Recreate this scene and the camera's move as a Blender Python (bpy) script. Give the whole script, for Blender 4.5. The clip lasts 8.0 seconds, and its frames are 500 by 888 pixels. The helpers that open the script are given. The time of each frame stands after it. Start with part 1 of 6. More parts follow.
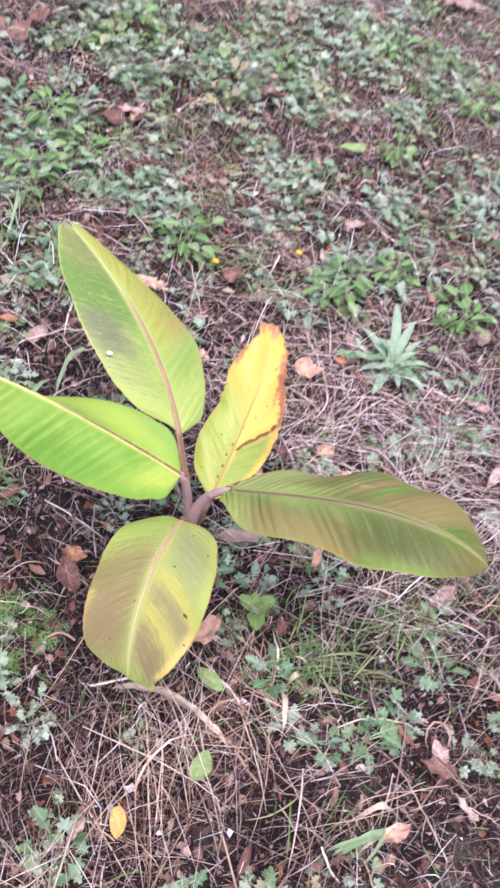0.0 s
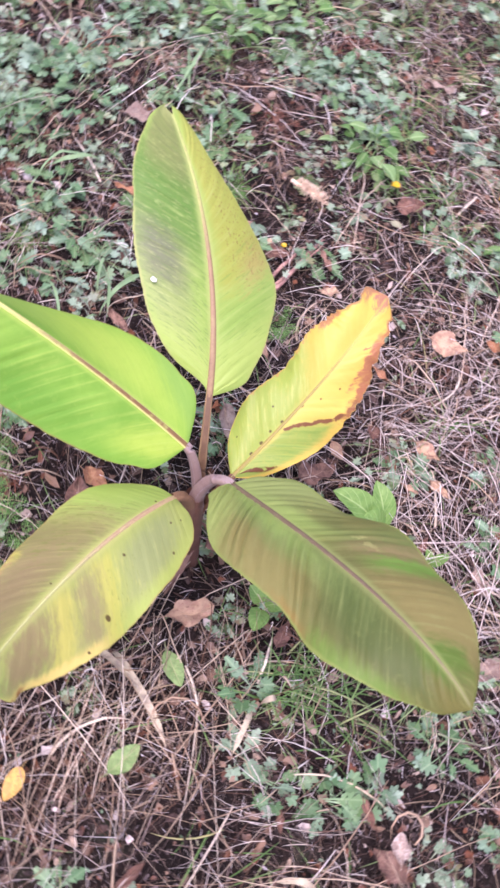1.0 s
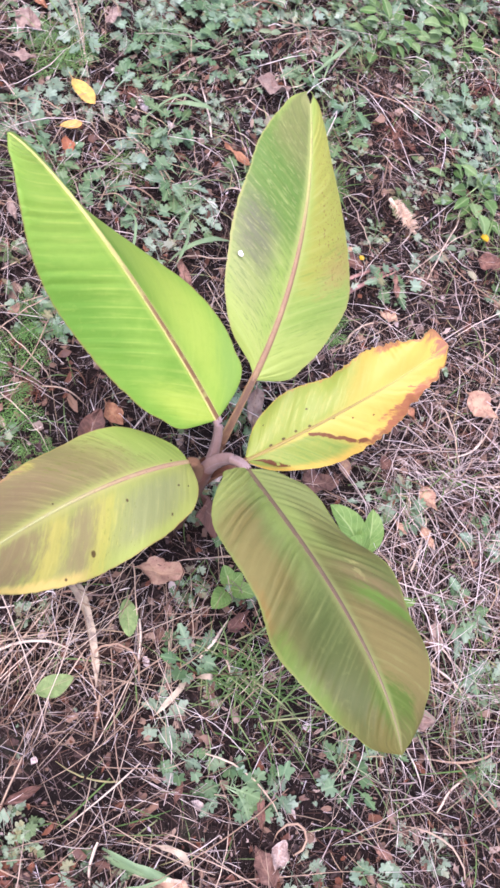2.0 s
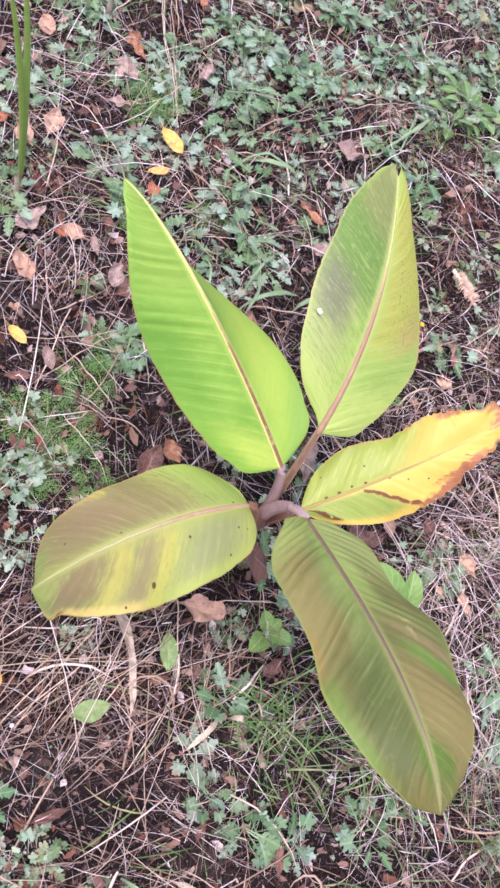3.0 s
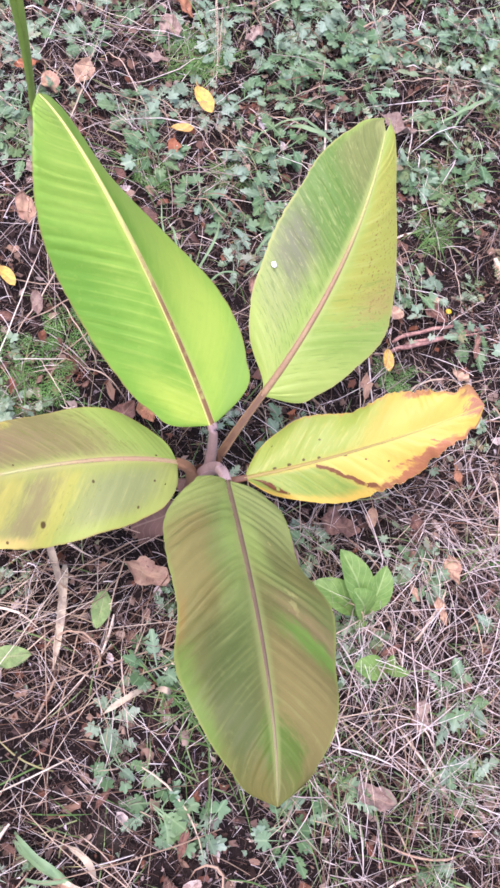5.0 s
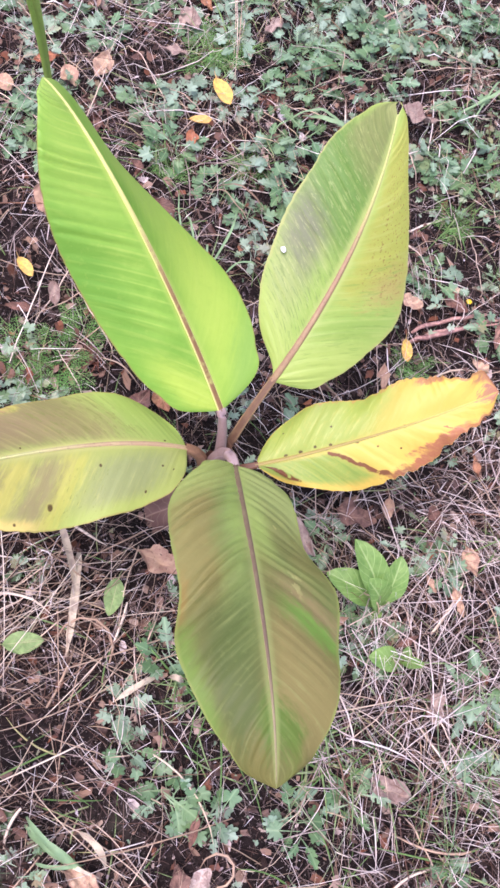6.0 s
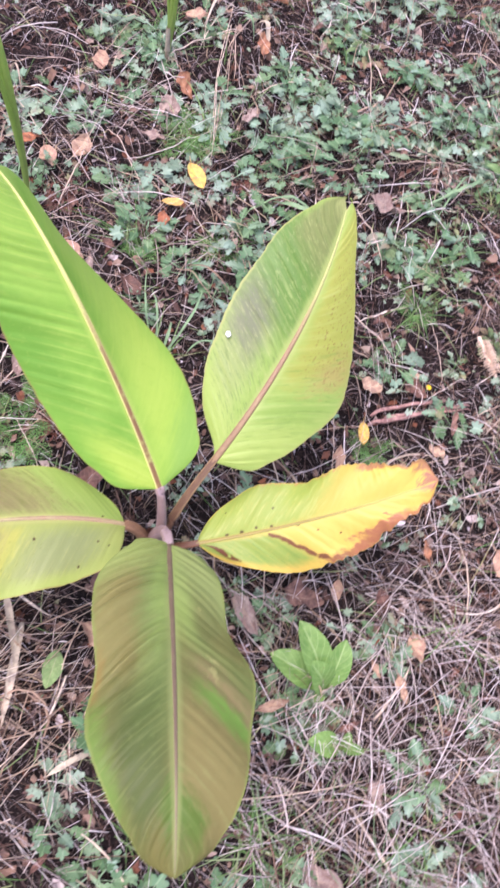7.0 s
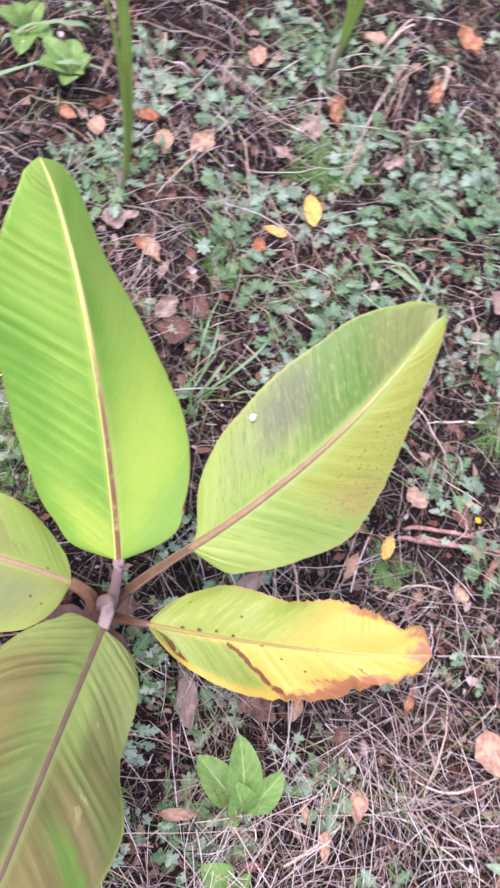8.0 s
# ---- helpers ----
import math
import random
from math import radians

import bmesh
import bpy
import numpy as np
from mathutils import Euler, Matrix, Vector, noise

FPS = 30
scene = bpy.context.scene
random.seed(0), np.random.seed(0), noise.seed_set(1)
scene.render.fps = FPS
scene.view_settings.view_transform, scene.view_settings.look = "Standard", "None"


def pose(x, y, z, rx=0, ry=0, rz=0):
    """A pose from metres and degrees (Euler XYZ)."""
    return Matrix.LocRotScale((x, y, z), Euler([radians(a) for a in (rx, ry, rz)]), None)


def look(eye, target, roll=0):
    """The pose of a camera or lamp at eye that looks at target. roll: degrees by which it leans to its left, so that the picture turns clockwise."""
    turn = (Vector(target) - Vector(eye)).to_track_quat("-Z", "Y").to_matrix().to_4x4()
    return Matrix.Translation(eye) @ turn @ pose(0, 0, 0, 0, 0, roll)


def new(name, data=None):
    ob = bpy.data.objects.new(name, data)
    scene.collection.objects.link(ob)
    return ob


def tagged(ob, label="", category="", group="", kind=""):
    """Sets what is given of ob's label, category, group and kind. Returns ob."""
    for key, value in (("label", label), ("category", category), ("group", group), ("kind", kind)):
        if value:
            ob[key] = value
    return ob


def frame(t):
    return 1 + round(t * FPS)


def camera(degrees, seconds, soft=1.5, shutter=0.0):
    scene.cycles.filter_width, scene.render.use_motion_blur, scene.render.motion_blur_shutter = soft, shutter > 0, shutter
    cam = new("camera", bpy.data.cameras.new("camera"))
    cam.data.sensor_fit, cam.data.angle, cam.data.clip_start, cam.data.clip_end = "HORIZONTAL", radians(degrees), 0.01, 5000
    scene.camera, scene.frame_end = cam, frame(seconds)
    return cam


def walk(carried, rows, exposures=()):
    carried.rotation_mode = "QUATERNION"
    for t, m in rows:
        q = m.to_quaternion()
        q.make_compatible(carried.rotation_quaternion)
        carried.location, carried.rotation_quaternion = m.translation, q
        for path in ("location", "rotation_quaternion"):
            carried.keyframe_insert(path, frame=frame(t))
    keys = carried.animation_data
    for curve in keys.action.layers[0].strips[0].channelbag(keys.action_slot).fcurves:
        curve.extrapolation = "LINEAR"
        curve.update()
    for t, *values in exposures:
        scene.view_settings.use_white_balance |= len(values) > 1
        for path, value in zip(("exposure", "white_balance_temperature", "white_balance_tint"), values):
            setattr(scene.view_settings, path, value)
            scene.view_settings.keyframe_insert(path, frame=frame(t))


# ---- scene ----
cam = camera(30.5, 8.0, soft=2.7, shutter=0.3)
PATH = [
    (0, (0.051, -0.078, 1.39), (-0.013, 1.194, -0.151), 18.5),
    (0.5, (0.087, 0.128, 1.33), (-0.087, 1.16, -0.374), 15.7),
    (1, (0.187, 0.289, 1.319), (-0.175, 1.13, -0.459), 19.5),
    (1.2, (0.193, 0.32, 1.326), (-0.189, 1.11, -0.471), 23.6),
    (2.3, (0.123, 0.203, 1.342), (-0.179, 1.058, -0.44), 44.9),
    (2.5, (0.11, 0.181, 1.353), (-0.225, 1.052, -0.416), 45.1),
    (3, (0.13, 0.186, 1.349), (-0.284, 1.03, -0.417), 42.4),
    (3.5, (0.171, 0.222, 1.348), (-0.259, 1.024, -0.433), 40.7),
    (4, (0.206, 0.267, 1.335), (-0.227, 0.988, -0.479), 39.5),
    (4.5, (0.235, 0.353, 1.335), (-0.239, 0.995, -0.499), 37.6),
    (4.7, (0.243, 0.389, 1.336), (-0.259, 1.006, -0.499), 36.2),
    (5.8, (0.296, 0.459, 1.326), (-0.282, 0.947, -0.526), 27.8),
    (6, (0.288, 0.457, 1.33), (-0.279, 0.954, -0.522), 28.4),
    (6.5, (0.311, 0.483, 1.352), (-0.325, 0.973, -0.48), 25.0),
    (7, (0.294, 0.531, 1.364), (-0.407, 1.043, -0.438), 26.1),
    (7.5, (0.215, 0.6, 1.328), (-0.516, 1.136, -0.455), 34.2),
    (8, (0.13, 0.648, 1.286), (-0.555, 0.988, -0.562), 36.5),
]

walk(cam, [(t, look(eye, target, roll)) for t, eye, target, roll in PATH], [(0.0, 1.29, 6250.0, 38.0), (1.0, 1.23, 6250.0, 38.0), (2.5, 1.19, 6250.0, 37.0), (8.0, 1.21, 6220.0, 34.0)])

# ---- sky and sun: a bright overcast day ----
world = bpy.data.worlds.new("overcast_sky")
scene.world = world
world.use_nodes = True
_wt = world.node_tree
_sky = _wt.nodes.new("ShaderNodeTexSky")
_sky.sky_type, _sky.sun_disc = "NISHITA", False
_sky.sun_elevation, _sky.sun_rotation = radians(74), radians(175)
_sky.air_density, _sky.dust_density, _sky.ozone_density = 1.0, 4.0, 0.6
_wt.links.new(_sky.outputs[0], _wt.nodes["Background"].inputs[0])
_wt.nodes["Background"].inputs[1].default_value = 0.15
_sun = bpy.data.lights.new("sun", "SUN")
_sun.energy, _sun.angle, _sun.color = 1.35, radians(32), (1.0, 0.98, 0.95)
_el, _az = radians(74), radians(175)
_d = Vector((math.sin(_az) * math.cos(_el), math.cos(_az) * math.cos(_el), math.sin(_el)))
new("sun", _sun).matrix_world = look(_d * 10, (0, 0, 0))


# ---- materials ----
def lin(r, g, b):
    """Linear colour from eight-bit display values."""
    return tuple(((c / 255 + 0.055) / 1.055) ** 2.4 if c > 10 else c / 3300 for c in (r, g, b)) + (1.0,)


class Graph:
    """A short way of writing node materials."""

    def __init__(self, name):
        self.mat = bpy.data.materials.new(name)
        self.mat.use_nodes = True
        self.tree = self.mat.node_tree
        self.tree.nodes.clear()

    def node(self, kind, **sockets):
        n = self.tree.nodes.new(kind)
        for key, value in sockets.items():
            self.put(n.inputs[key.replace("_", " ")], value)
        return n

    def put(self, socket, value):
        if isinstance(value, bpy.types.NodeSocket):
            self.tree.links.new(value, socket)
        else:
            socket.default_value = value

    def math(self, op, a, b=0.0, clamp=False):
        n = self.tree.nodes.new("ShaderNodeMath")
        n.operation, n.use_clamp = op, clamp
        self.put(n.inputs[0], a)
        self.put(n.inputs[1], b)
        return n.outputs[0]

    def mix(self, fac, a, b, blend="MIX"):
        n = self.tree.nodes.new("ShaderNodeMix")
        n.data_type, n.blend_type = "RGBA", blend
        self.put(n.inputs[0], fac)
        self.put(n.inputs[6], a)
        self.put(n.inputs[7], b)
        return n.outputs[2]

    def step(self, value, lo, hi):
        n = self.tree.nodes.new("ShaderNodeMapRange")
        n.interpolation_type = "SMOOTHSTEP"
        self.put(n.inputs[0], value)
        self.put(n.inputs[1], lo)
        self.put(n.inputs[2], hi)
        return n.outputs[0]

    def ramp(self, fac, stops):
        n = self.tree.nodes.new("ShaderNodeValToRGB")
        while len(n.color_ramp.elements) < len(stops):
            n.color_ramp.elements.new(0.5)
        for e, (at, colour) in zip(n.color_ramp.elements, stops):
            e.position, e.color = at, colour
        self.put(n.inputs[0], fac)
        return n.outputs[0]

    def noise(self, scale, detail=4.0, where=None, rough=0.55):
        n = self.node("ShaderNodeTexNoise", Scale=scale, Detail=detail, Roughness=rough)
        self.put(n.inputs["Vector"], where if where else self.place())
        return n.outputs[0]

    def place(self):
        return self.node("ShaderNodeTexCoord").outputs["Object"]

    def area(self, a, v, box, soft, wobble, rag):
        """A patch on a leaf, 1 inside: from and to along the leaf, from and to across it, with soft and ragged bounds."""
        w = self.math("MULTIPLY", self.math("SUBTRACT", wobble, 0.5), rag)
        a = self.math("ADD", a, self.math("MULTIPLY", w, 0.5))
        v = self.math("ADD", v, w)
        m = self.math("MULTIPLY", self.step(a, box[0] - soft[0], box[0] + soft[0]), self.step(a, box[1] + soft[0], box[1] - soft[0]))
        n = self.math("MULTIPLY", self.step(v, box[2] - soft[1], box[2] + soft[1]), self.step(v, box[3] + soft[1], box[3] - soft[1]))
        return self.math("MULTIPLY", m, n)

    def done(self, colour, rough=0.6, bump=None, depth=0.3, distance=0.002, see=0.0, see_colour=None, spec=0.4):
        p = self.node("ShaderNodeBsdfPrincipled", Base_Color=colour, Roughness=rough)
        p.inputs["Specular IOR Level"].default_value = spec
        shader = p.outputs[0]
        normal = None
        if bump is not None:
            b = self.node("ShaderNodeBump", Strength=depth, Distance=distance, Height=bump)
            normal = b.outputs[0]
            self.put(p.inputs["Normal"], normal)
        if see:
            t = self.node("ShaderNodeBsdfTranslucent", Color=see_colour if see_colour else colour)
            if normal:
                self.put(t.inputs["Normal"], normal)
            m = self.node("ShaderNodeMixShader", Fac=see)
            self.put(m.inputs[1], shader)
            self.put(m.inputs[2], t.outputs[0])
            shader = m.outputs[0]
        out = self.node("ShaderNodeOutputMaterial")
        self.put(out.inputs[0], shader)
        return self.mat


def soil_material():
    g = Graph("shade_darkened_soil")
    a, b = g.noise(9, 6), g.noise(95, 8, rough=0.7)
    # dark soil, coloured darker still to stand for shade in the gaps
    c = g.ramp(a, [(0.3, lin(22, 17, 15)), (0.55, lin(40, 31, 29)), (0.75, lin(70, 58, 56))])
    c = g.mix(g.step(b, 0.42, 0.62), c, lin(20, 15, 13))
    c = g.mix(g.step(g.noise(230, 3), 0.64, 0.72), c, lin(170, 158, 152))
    # farther off a low growth of weeds and dead grass hides the soil
    p = g.node("ShaderNodeVectorMath")
    p.operation = "DISTANCE"
    g.put(p.inputs[0], g.place())
    g.put(p.inputs[1], (-0.3, 1.4, 0.0))
    m = g.noise(26, 6, rough=0.7)
    turf = g.ramp(g.noise(11, 6, rough=0.7), [(0.35, lin(50, 40, 38)), (0.47, lin(80, 66, 60)), (0.52, lin(62, 76, 52)), (0.68, lin(92, 112, 82))])
    turf = g.mix(g.step(m, 0.52, 0.70), turf, lin(138, 122, 116))
    turf = g.mix(g.step(m, 0.46, 0.34), turf, lin(34, 29, 30))
    c = g.mix(g.step(g.math("ADD", p.outputs["Value"], g.math("MULTIPLY", a, 0.8)), 1.55, 2.0), c, turf)
    return g.done(c, 0.9, g.math("ADD", a, b), 0.9, 0.012, spec=0.2)


def dry_material(name, stops, per_island, fibre=260.0, see=0.12, grey=0.55):
    """Dead plant matter: a colour for each piece out of a range, with fibres, grey weathering and dark flecks."""
    g = Graph(name)
    pick = g.node("ShaderNodeNewGeometry").outputs["Random Per Island"] if per_island else g.node("ShaderNodeObjectInfo").outputs["Random"]
    c = g.ramp(pick, stops)
    n = g.noise(60, 4)
    c = g.mix(g.math("MULTIPLY", g.step(n, 0.45, 0.7), grey), c, lin(112, 94, 92))
    c = g.mix(g.math("MULTIPLY", g.step(g.noise(fibre, 3), 0.55, 0.75), 0.8 * grey), c, lin(62, 48, 44))
    return g.done(c, 0.7, g.noise(fibre, 4), 0.4, 0.002, see=see, spec=0.3)


def litter_material(name, stops, spotc):
    """A fallen leaf: veins from its own map, blotches and spots."""
    g = Graph(name)
    uv = g.node("ShaderNodeSeparateXYZ", Vector=g.node("ShaderNodeUVMap").outputs[0])
    u, v = uv.outputs[0], g.math("SUBTRACT", g.math("MULTIPLY", uv.outputs[1], 2.0), 1.0)
    pick = g.node("ShaderNodeObjectInfo").outputs["Random"]
    c = g.ramp(pick, stops)
    wob = g.noise(6, 5)
    c = g.mix(g.math("MULTIPLY", g.step(wob, 0.40, 0.62), 0.7), c, spotc)
    c = g.mix(g.math("MULTIPLY", g.step(g.noise(21, 4), 0.6, 0.7), 0.55), c, lin(70, 45, 36))
    av = g.math("ABSOLUTE", v)
    ph = g.math("SINE", g.math("MULTIPLY", g.math("SUBTRACT", u, g.math("MULTIPLY", av, 0.22)), 52.0))
    rib = g.math("MAXIMUM", g.step(av, 0.07, 0.02), g.math("MULTIPLY", g.step(ph, 0.86, 1.0), 0.5))
    c = g.mix(g.math("MULTIPLY", rib, 0.25), c, lin(205, 178, 150))
    return g.done(c, 0.62, g.math("SUBTRACT", wob, g.math("MULTIPLY", rib, 0.3)), 0.5, 0.003, see=0.15)


def green_material(name, stops, per_island, see=0.3, rough=0.5, hue=0.5, patch=0.0, rib=False):
    g = Graph(name)
    pick = g.node("ShaderNodeNewGeometry").outputs["Random Per Island"] if per_island else g.node("ShaderNodeObjectInfo").outputs["Random"]
    c = g.ramp(pick, stops)
    n = g.noise(4.0 if rib else 90.0, 4)
    c = g.mix(g.math("MULTIPLY", g.step(n, 0.4, 0.7), hue * 0.6), c, lin(120, 142, 92))
    if rib:
        # a leaf of unit length along its own x: a paler rib, darker halves
        across = g.math("ABSOLUTE", g.node("ShaderNodeSeparateXYZ", Vector=g.place()).outputs[1])
        c = g.mix(g.math("MULTIPLY", g.step(across, 0.02, 0.12), 0.25), c, stops[0][1])
        c = g.mix(g.math("MULTIPLY", g.step(across, 0.05, 0.012), 0.25), c, lin(176, 200, 150))
    c = g.mix(g.math("MULTIPLY", g.step(g.noise(330, 2), 0.66, 0.74), 0.4), c, lin(96, 84, 60))
    if patch:
        where = g.node("ShaderNodeNewGeometry").outputs["Position"]
        c = g.mix(g.math("MULTIPLY", g.step(g.noise(13, 3, where), 0.48, 0.62), patch), c, lin(134, 156, 88))
        c = g.mix(g.math("MULTIPLY", g.step(g.noise(7, 2, where), 0.52, 0.60), 2.0 * patch), c, lin(164, 186, 168))
        c = g.mix(g.math("MULTIPLY", g.step(g.noise(17, 3, where), 0.50, 0.38), patch), c, lin(72, 98, 66))
    return g.done(c, rough, n, 0.4, 0.002, see=see, spec=0.35)


def weed_material(name, a, b, veinc, mark=0.28):
    g = Graph(name)
    uv = g.node("ShaderNodeSeparateXYZ", Vector=g.node("ShaderNodeUVMap").outputs[0])
    u, v = uv.outputs[0], g.math("SUBTRACT", g.math("MULTIPLY", uv.outputs[1], 2.0), 1.0)
    av = g.math("ABSOLUTE", v)
    n = g.noise(70, 5, rough=0.65)
    c = g.mix(g.step(n, 0.35, 0.65), a, b)
    c = g.mix(g.math("MULTIPLY", g.node("ShaderNodeObjectInfo").outputs["Random"], 0.4), c, b)
    ph = g.math("SINE", g.math("ADD", g.math("MULTIPLY", g.math("SUBTRACT", u, g.math("MULTIPLY", av, 0.3)), 44.0), g.math("MULTIPLY", n, 3.0)))
    rib = g.math("MAXIMUM", g.step(av, 0.09, 0.03), g.math("MULTIPLY", g.step(ph, 0.8, 1.0), 0.5))
    c = g.mix(g.math("MULTIPLY", rib, mark), c, veinc)
    c = g.mix(g.math("MULTIPLY", g.step(g.noise(260, 2), 0.66, 0.74), 0.5), c, lin(120, 104, 60))
    return g.done(c, 0.5, g.math("SUBTRACT", n, rib), 0.35, 0.002, see=0.3, spec=0.35)


def blade_material(name, base, deep, vein, edge, areas, edge_width=0.03, line=0.3, streaks=(), cracks=(), dots=(), halo=0.6, see=0.36, gloss=0.36, lean=0.16, ribs=(0.0, 0.0, 18, 0.0)):
    """A big leaf's skin, from its own map: u runs from base to tip, v from one margin to the other. Patches follow the side veins, which lean to the tip."""
    g = Graph(name)
    uv = g.node("ShaderNodeSeparateXYZ", Vector=g.node("ShaderNodeUVMap").outputs[0])
    u, v = uv.outputs[0], g.math("SUBTRACT", g.math("MULTIPLY", uv.outputs[1], 2.0), 1.0)
    av = g.math("ABSOLUTE", v)
    along = g.math("SUBTRACT", u, g.math("MULTIPLY", av, lean))

    def map_at(a, b):
        return g.node("ShaderNodeCombineXYZ", X=g.math("MULTIPLY", along, a), Y=g.math("MULTIPLY", v, b)).outputs[0]

    stripes = g.noise(1.0, 3, map_at(60.0, 1.6))
    dash = g.noise(1.0, 3, map_at(75.0, 6.0))
    broad = g.noise(1.0, 4, map_at(10.0, 3.0))
    soft = g.noise(16, 4)
    wob = g.noise(38, 6, rough=0.65)
    mottle = g.noise(120, 4, rough=0.7)
    ragged = g.math("ADD", g.math("MULTIPLY", dash, 0.5), g.math("ADD", g.math("MULTIPLY", broad, 0.3), g.math("MULTIPLY", wob, 0.2)))
    c = g.mix(g.step(soft, 0.36, 0.64), base, deep)
    for box, bounds, colour, amount, rag in areas:
        c = g.mix(g.math("MULTIPLY", g.area(along, v, box, bounds, ragged, rag), amount), c, colour)
    for box, bounds, colour, amount, a, b, few in streaks:
        m = g.step(g.noise(1.0, 3, map_at(a, b)), few, few + 0.07)
        c = g.mix(g.math("MULTIPLY", g.math("MULTIPLY", m, g.area(along, v, box, bounds, wob, 0.3)), amount), c, colour)
    # fine side veins
    c = g.mix(g.math("MULTIPLY", g.step(stripes, 0.52, 0.74), line), c, vein)
    c = g.mix(g.math("MULTIPLY", g.step(stripes, 0.46, 0.3), line * 0.6), c, deep)
    # the stronger side veins, pale along the pleat crests to paint in their light
    warp = g.math("ADD", g.math("MULTIPLY", g.math("SINE", g.math("ADD", g.math("MULTIPLY", along, 23.0), ribs[3])), 0.008), g.math("MULTIPLY", g.math("SINE", g.math("ADD", g.math("MULTIPLY", along, 61.0), 2 * ribs[3])), 0.005))
    turn = g.math("FRACT", g.math("ADD", g.math("MULTIPLY", g.math("ADD", along, warp), float(ribs[2])), ribs[3] + 10.0))
    for sign, amount in ((-1.0, ribs[0]), (1.0, ribs[1])):
        if amount:
            m = g.math("MULTIPLY", g.step(g.math("ABSOLUTE", g.math("SUBTRACT", turn, 0.74)), 0.13, 0.03), g.step(g.math("MULTIPLY", v, sign), 0.02, 0.1))
            m = g.math("MULTIPLY", g.math("MULTIPLY", m, g.step(av, 0.95, 0.35)), g.step(g.noise(19, 3), 0.34, 0.56))
            c = g.mix(g.math("MULTIPLY", m, amount), c, vein)
    c = g.mix(g.math("MULTIPLY", g.step(mottle, 0.5, 0.75), 0.16), c, deep)
    c = g.mix(g.math("MULTIPLY", g.step(mottle, 0.45, 0.25), 0.14), c, vein)
    rim = g.step(g.math("ADD", av, g.math("MULTIPLY", g.math("SUBTRACT", wob, 0.5), edge_width * 3)), 1.0 - edge_width * 1.6, 1.0 - edge_width * 0.3)
    c = g.mix(g.math("MULTIPLY", rim, 0.85), c, edge)
    c = g.mix(g.math("MULTIPLY", g.step(av, 0.12, 0.03), halo), c, vein)
    for at, slope, lo, hi, wide, grow, colour in cracks:
        off = g.math("SUBTRACT", g.math("SUBTRACT", u, at), g.math("MULTIPLY", v, slope))
        off = g.math("ADD", off, g.math("MULTIPLY", g.math("SUBTRACT", wob, 0.5), 0.07))
        half = g.math("ADD", wide, g.math("MULTIPLY", g.math("SUBTRACT", v, lo), grow))
        m = g.math("MULTIPLY", g.step(g.math("ABSOLUTE", off), half, g.math("MULTIPLY", half, 0.5)), g.step(g.noise(75, 3), 0.33, 0.42))
        m = g.math("MULTIPLY", m, g.math("MULTIPLY", g.step(v, lo - 0.03, lo + 0.03), g.step(v, hi + 0.03, hi - 0.03)))
        c = g.mix(m, c, colour)
    for at, side, size in dots:
        du, dv = g.math("SUBTRACT", u, at), g.math("MULTIPLY", g.math("SUBTRACT", v, side), 0.2)
        r = g.math("SQRT", g.math("ADD", g.math("MULTIPLY", du, du), g.math("MULTIPLY", dv, dv)))
        r = g.math("ADD", r, g.math("MULTIPLY", g.math("SUBTRACT", mottle, 0.5), size))
        c = g.mix(g.math("MULTIPLY", g.step(r, size, size * 0.5), 0.9), c, lin(78, 56, 30))
    bump = g.math("ADD", stripes, g.math("MULTIPLY", mottle, 0.3))
    return g.done(c, 0.45, bump, 0.14, 0.003, see=see, see_colour=c, spec=gloss)


def stalk_material(name, top, side, dark, fade=2.0, groove=0.13, foot=None, low=0.5):
    g = Graph(name)
    uv = g.node("ShaderNodeSeparateXYZ", Vector=g.node("ShaderNodeUVMap").outputs[0])
    n = g.noise(70, 5)
    centre = g.step(g.math("ABSOLUTE", g.math("SUBTRACT", uv.outputs[1], 0.5)), groove + 0.05, groove - 0.05)
    c = g.mix(g.math("MULTIPLY", centre, g.step(uv.outputs[0], fade + 0.25, fade - 0.15)), side, top)
    c = g.mix(g.math("MULTIPLY", g.step(n, 0.45, 0.7), 0.55), c, dark)
    c = g.mix(g.math("MULTIPLY", g.step(g.noise(300, 3), 0.58, 0.72), 0.4), c, lin(110, 84, 62))
    if foot:
        c = g.mix(g.step(g.math("ADD", uv.outputs[0], g.math("MULTIPLY", n, 0.2)), low + 0.18, low), c, foot)
    return g.done(c, 0.5, n, 0.3, 0.002, see=0.08)


def plain_material(name, a, b, scale=80, rough=0.6, see=0.0):
    g = Graph(name)
    n = g.noise(scale, 5)
    return g.done(g.mix(g.step(n, 0.35, 0.65), a, b), rough, n, 0.4, 0.002, see=see)


SOIL = soil_material()
STRAW = dry_material("weathered_straw", [(0.0, lin(70, 50, 42)), (0.15, lin(136, 102, 80)), (0.3, lin(134, 116, 102)), (0.5, lin(210, 188, 154)), (0.65, lin(186, 173, 172)), (0.8, lin(238, 228, 216)), (1.0, lin(252, 249, 246))], True, grey=0.25)
SHEAF = dry_material("tan_straw", [(0.0, lin(122, 94, 76)), (0.3, lin(180, 154, 128)), (0.7, lin(218, 200, 174)), (1.0, lin(246, 236, 218))], True, grey=0.2)
PALE_STRAW = dry_material("bleached_straw", [(0.0, lin(150, 130, 122)), (0.4, lin(212, 198, 188)), (1.0, lin(252, 247, 242))], True, grey=0.12)
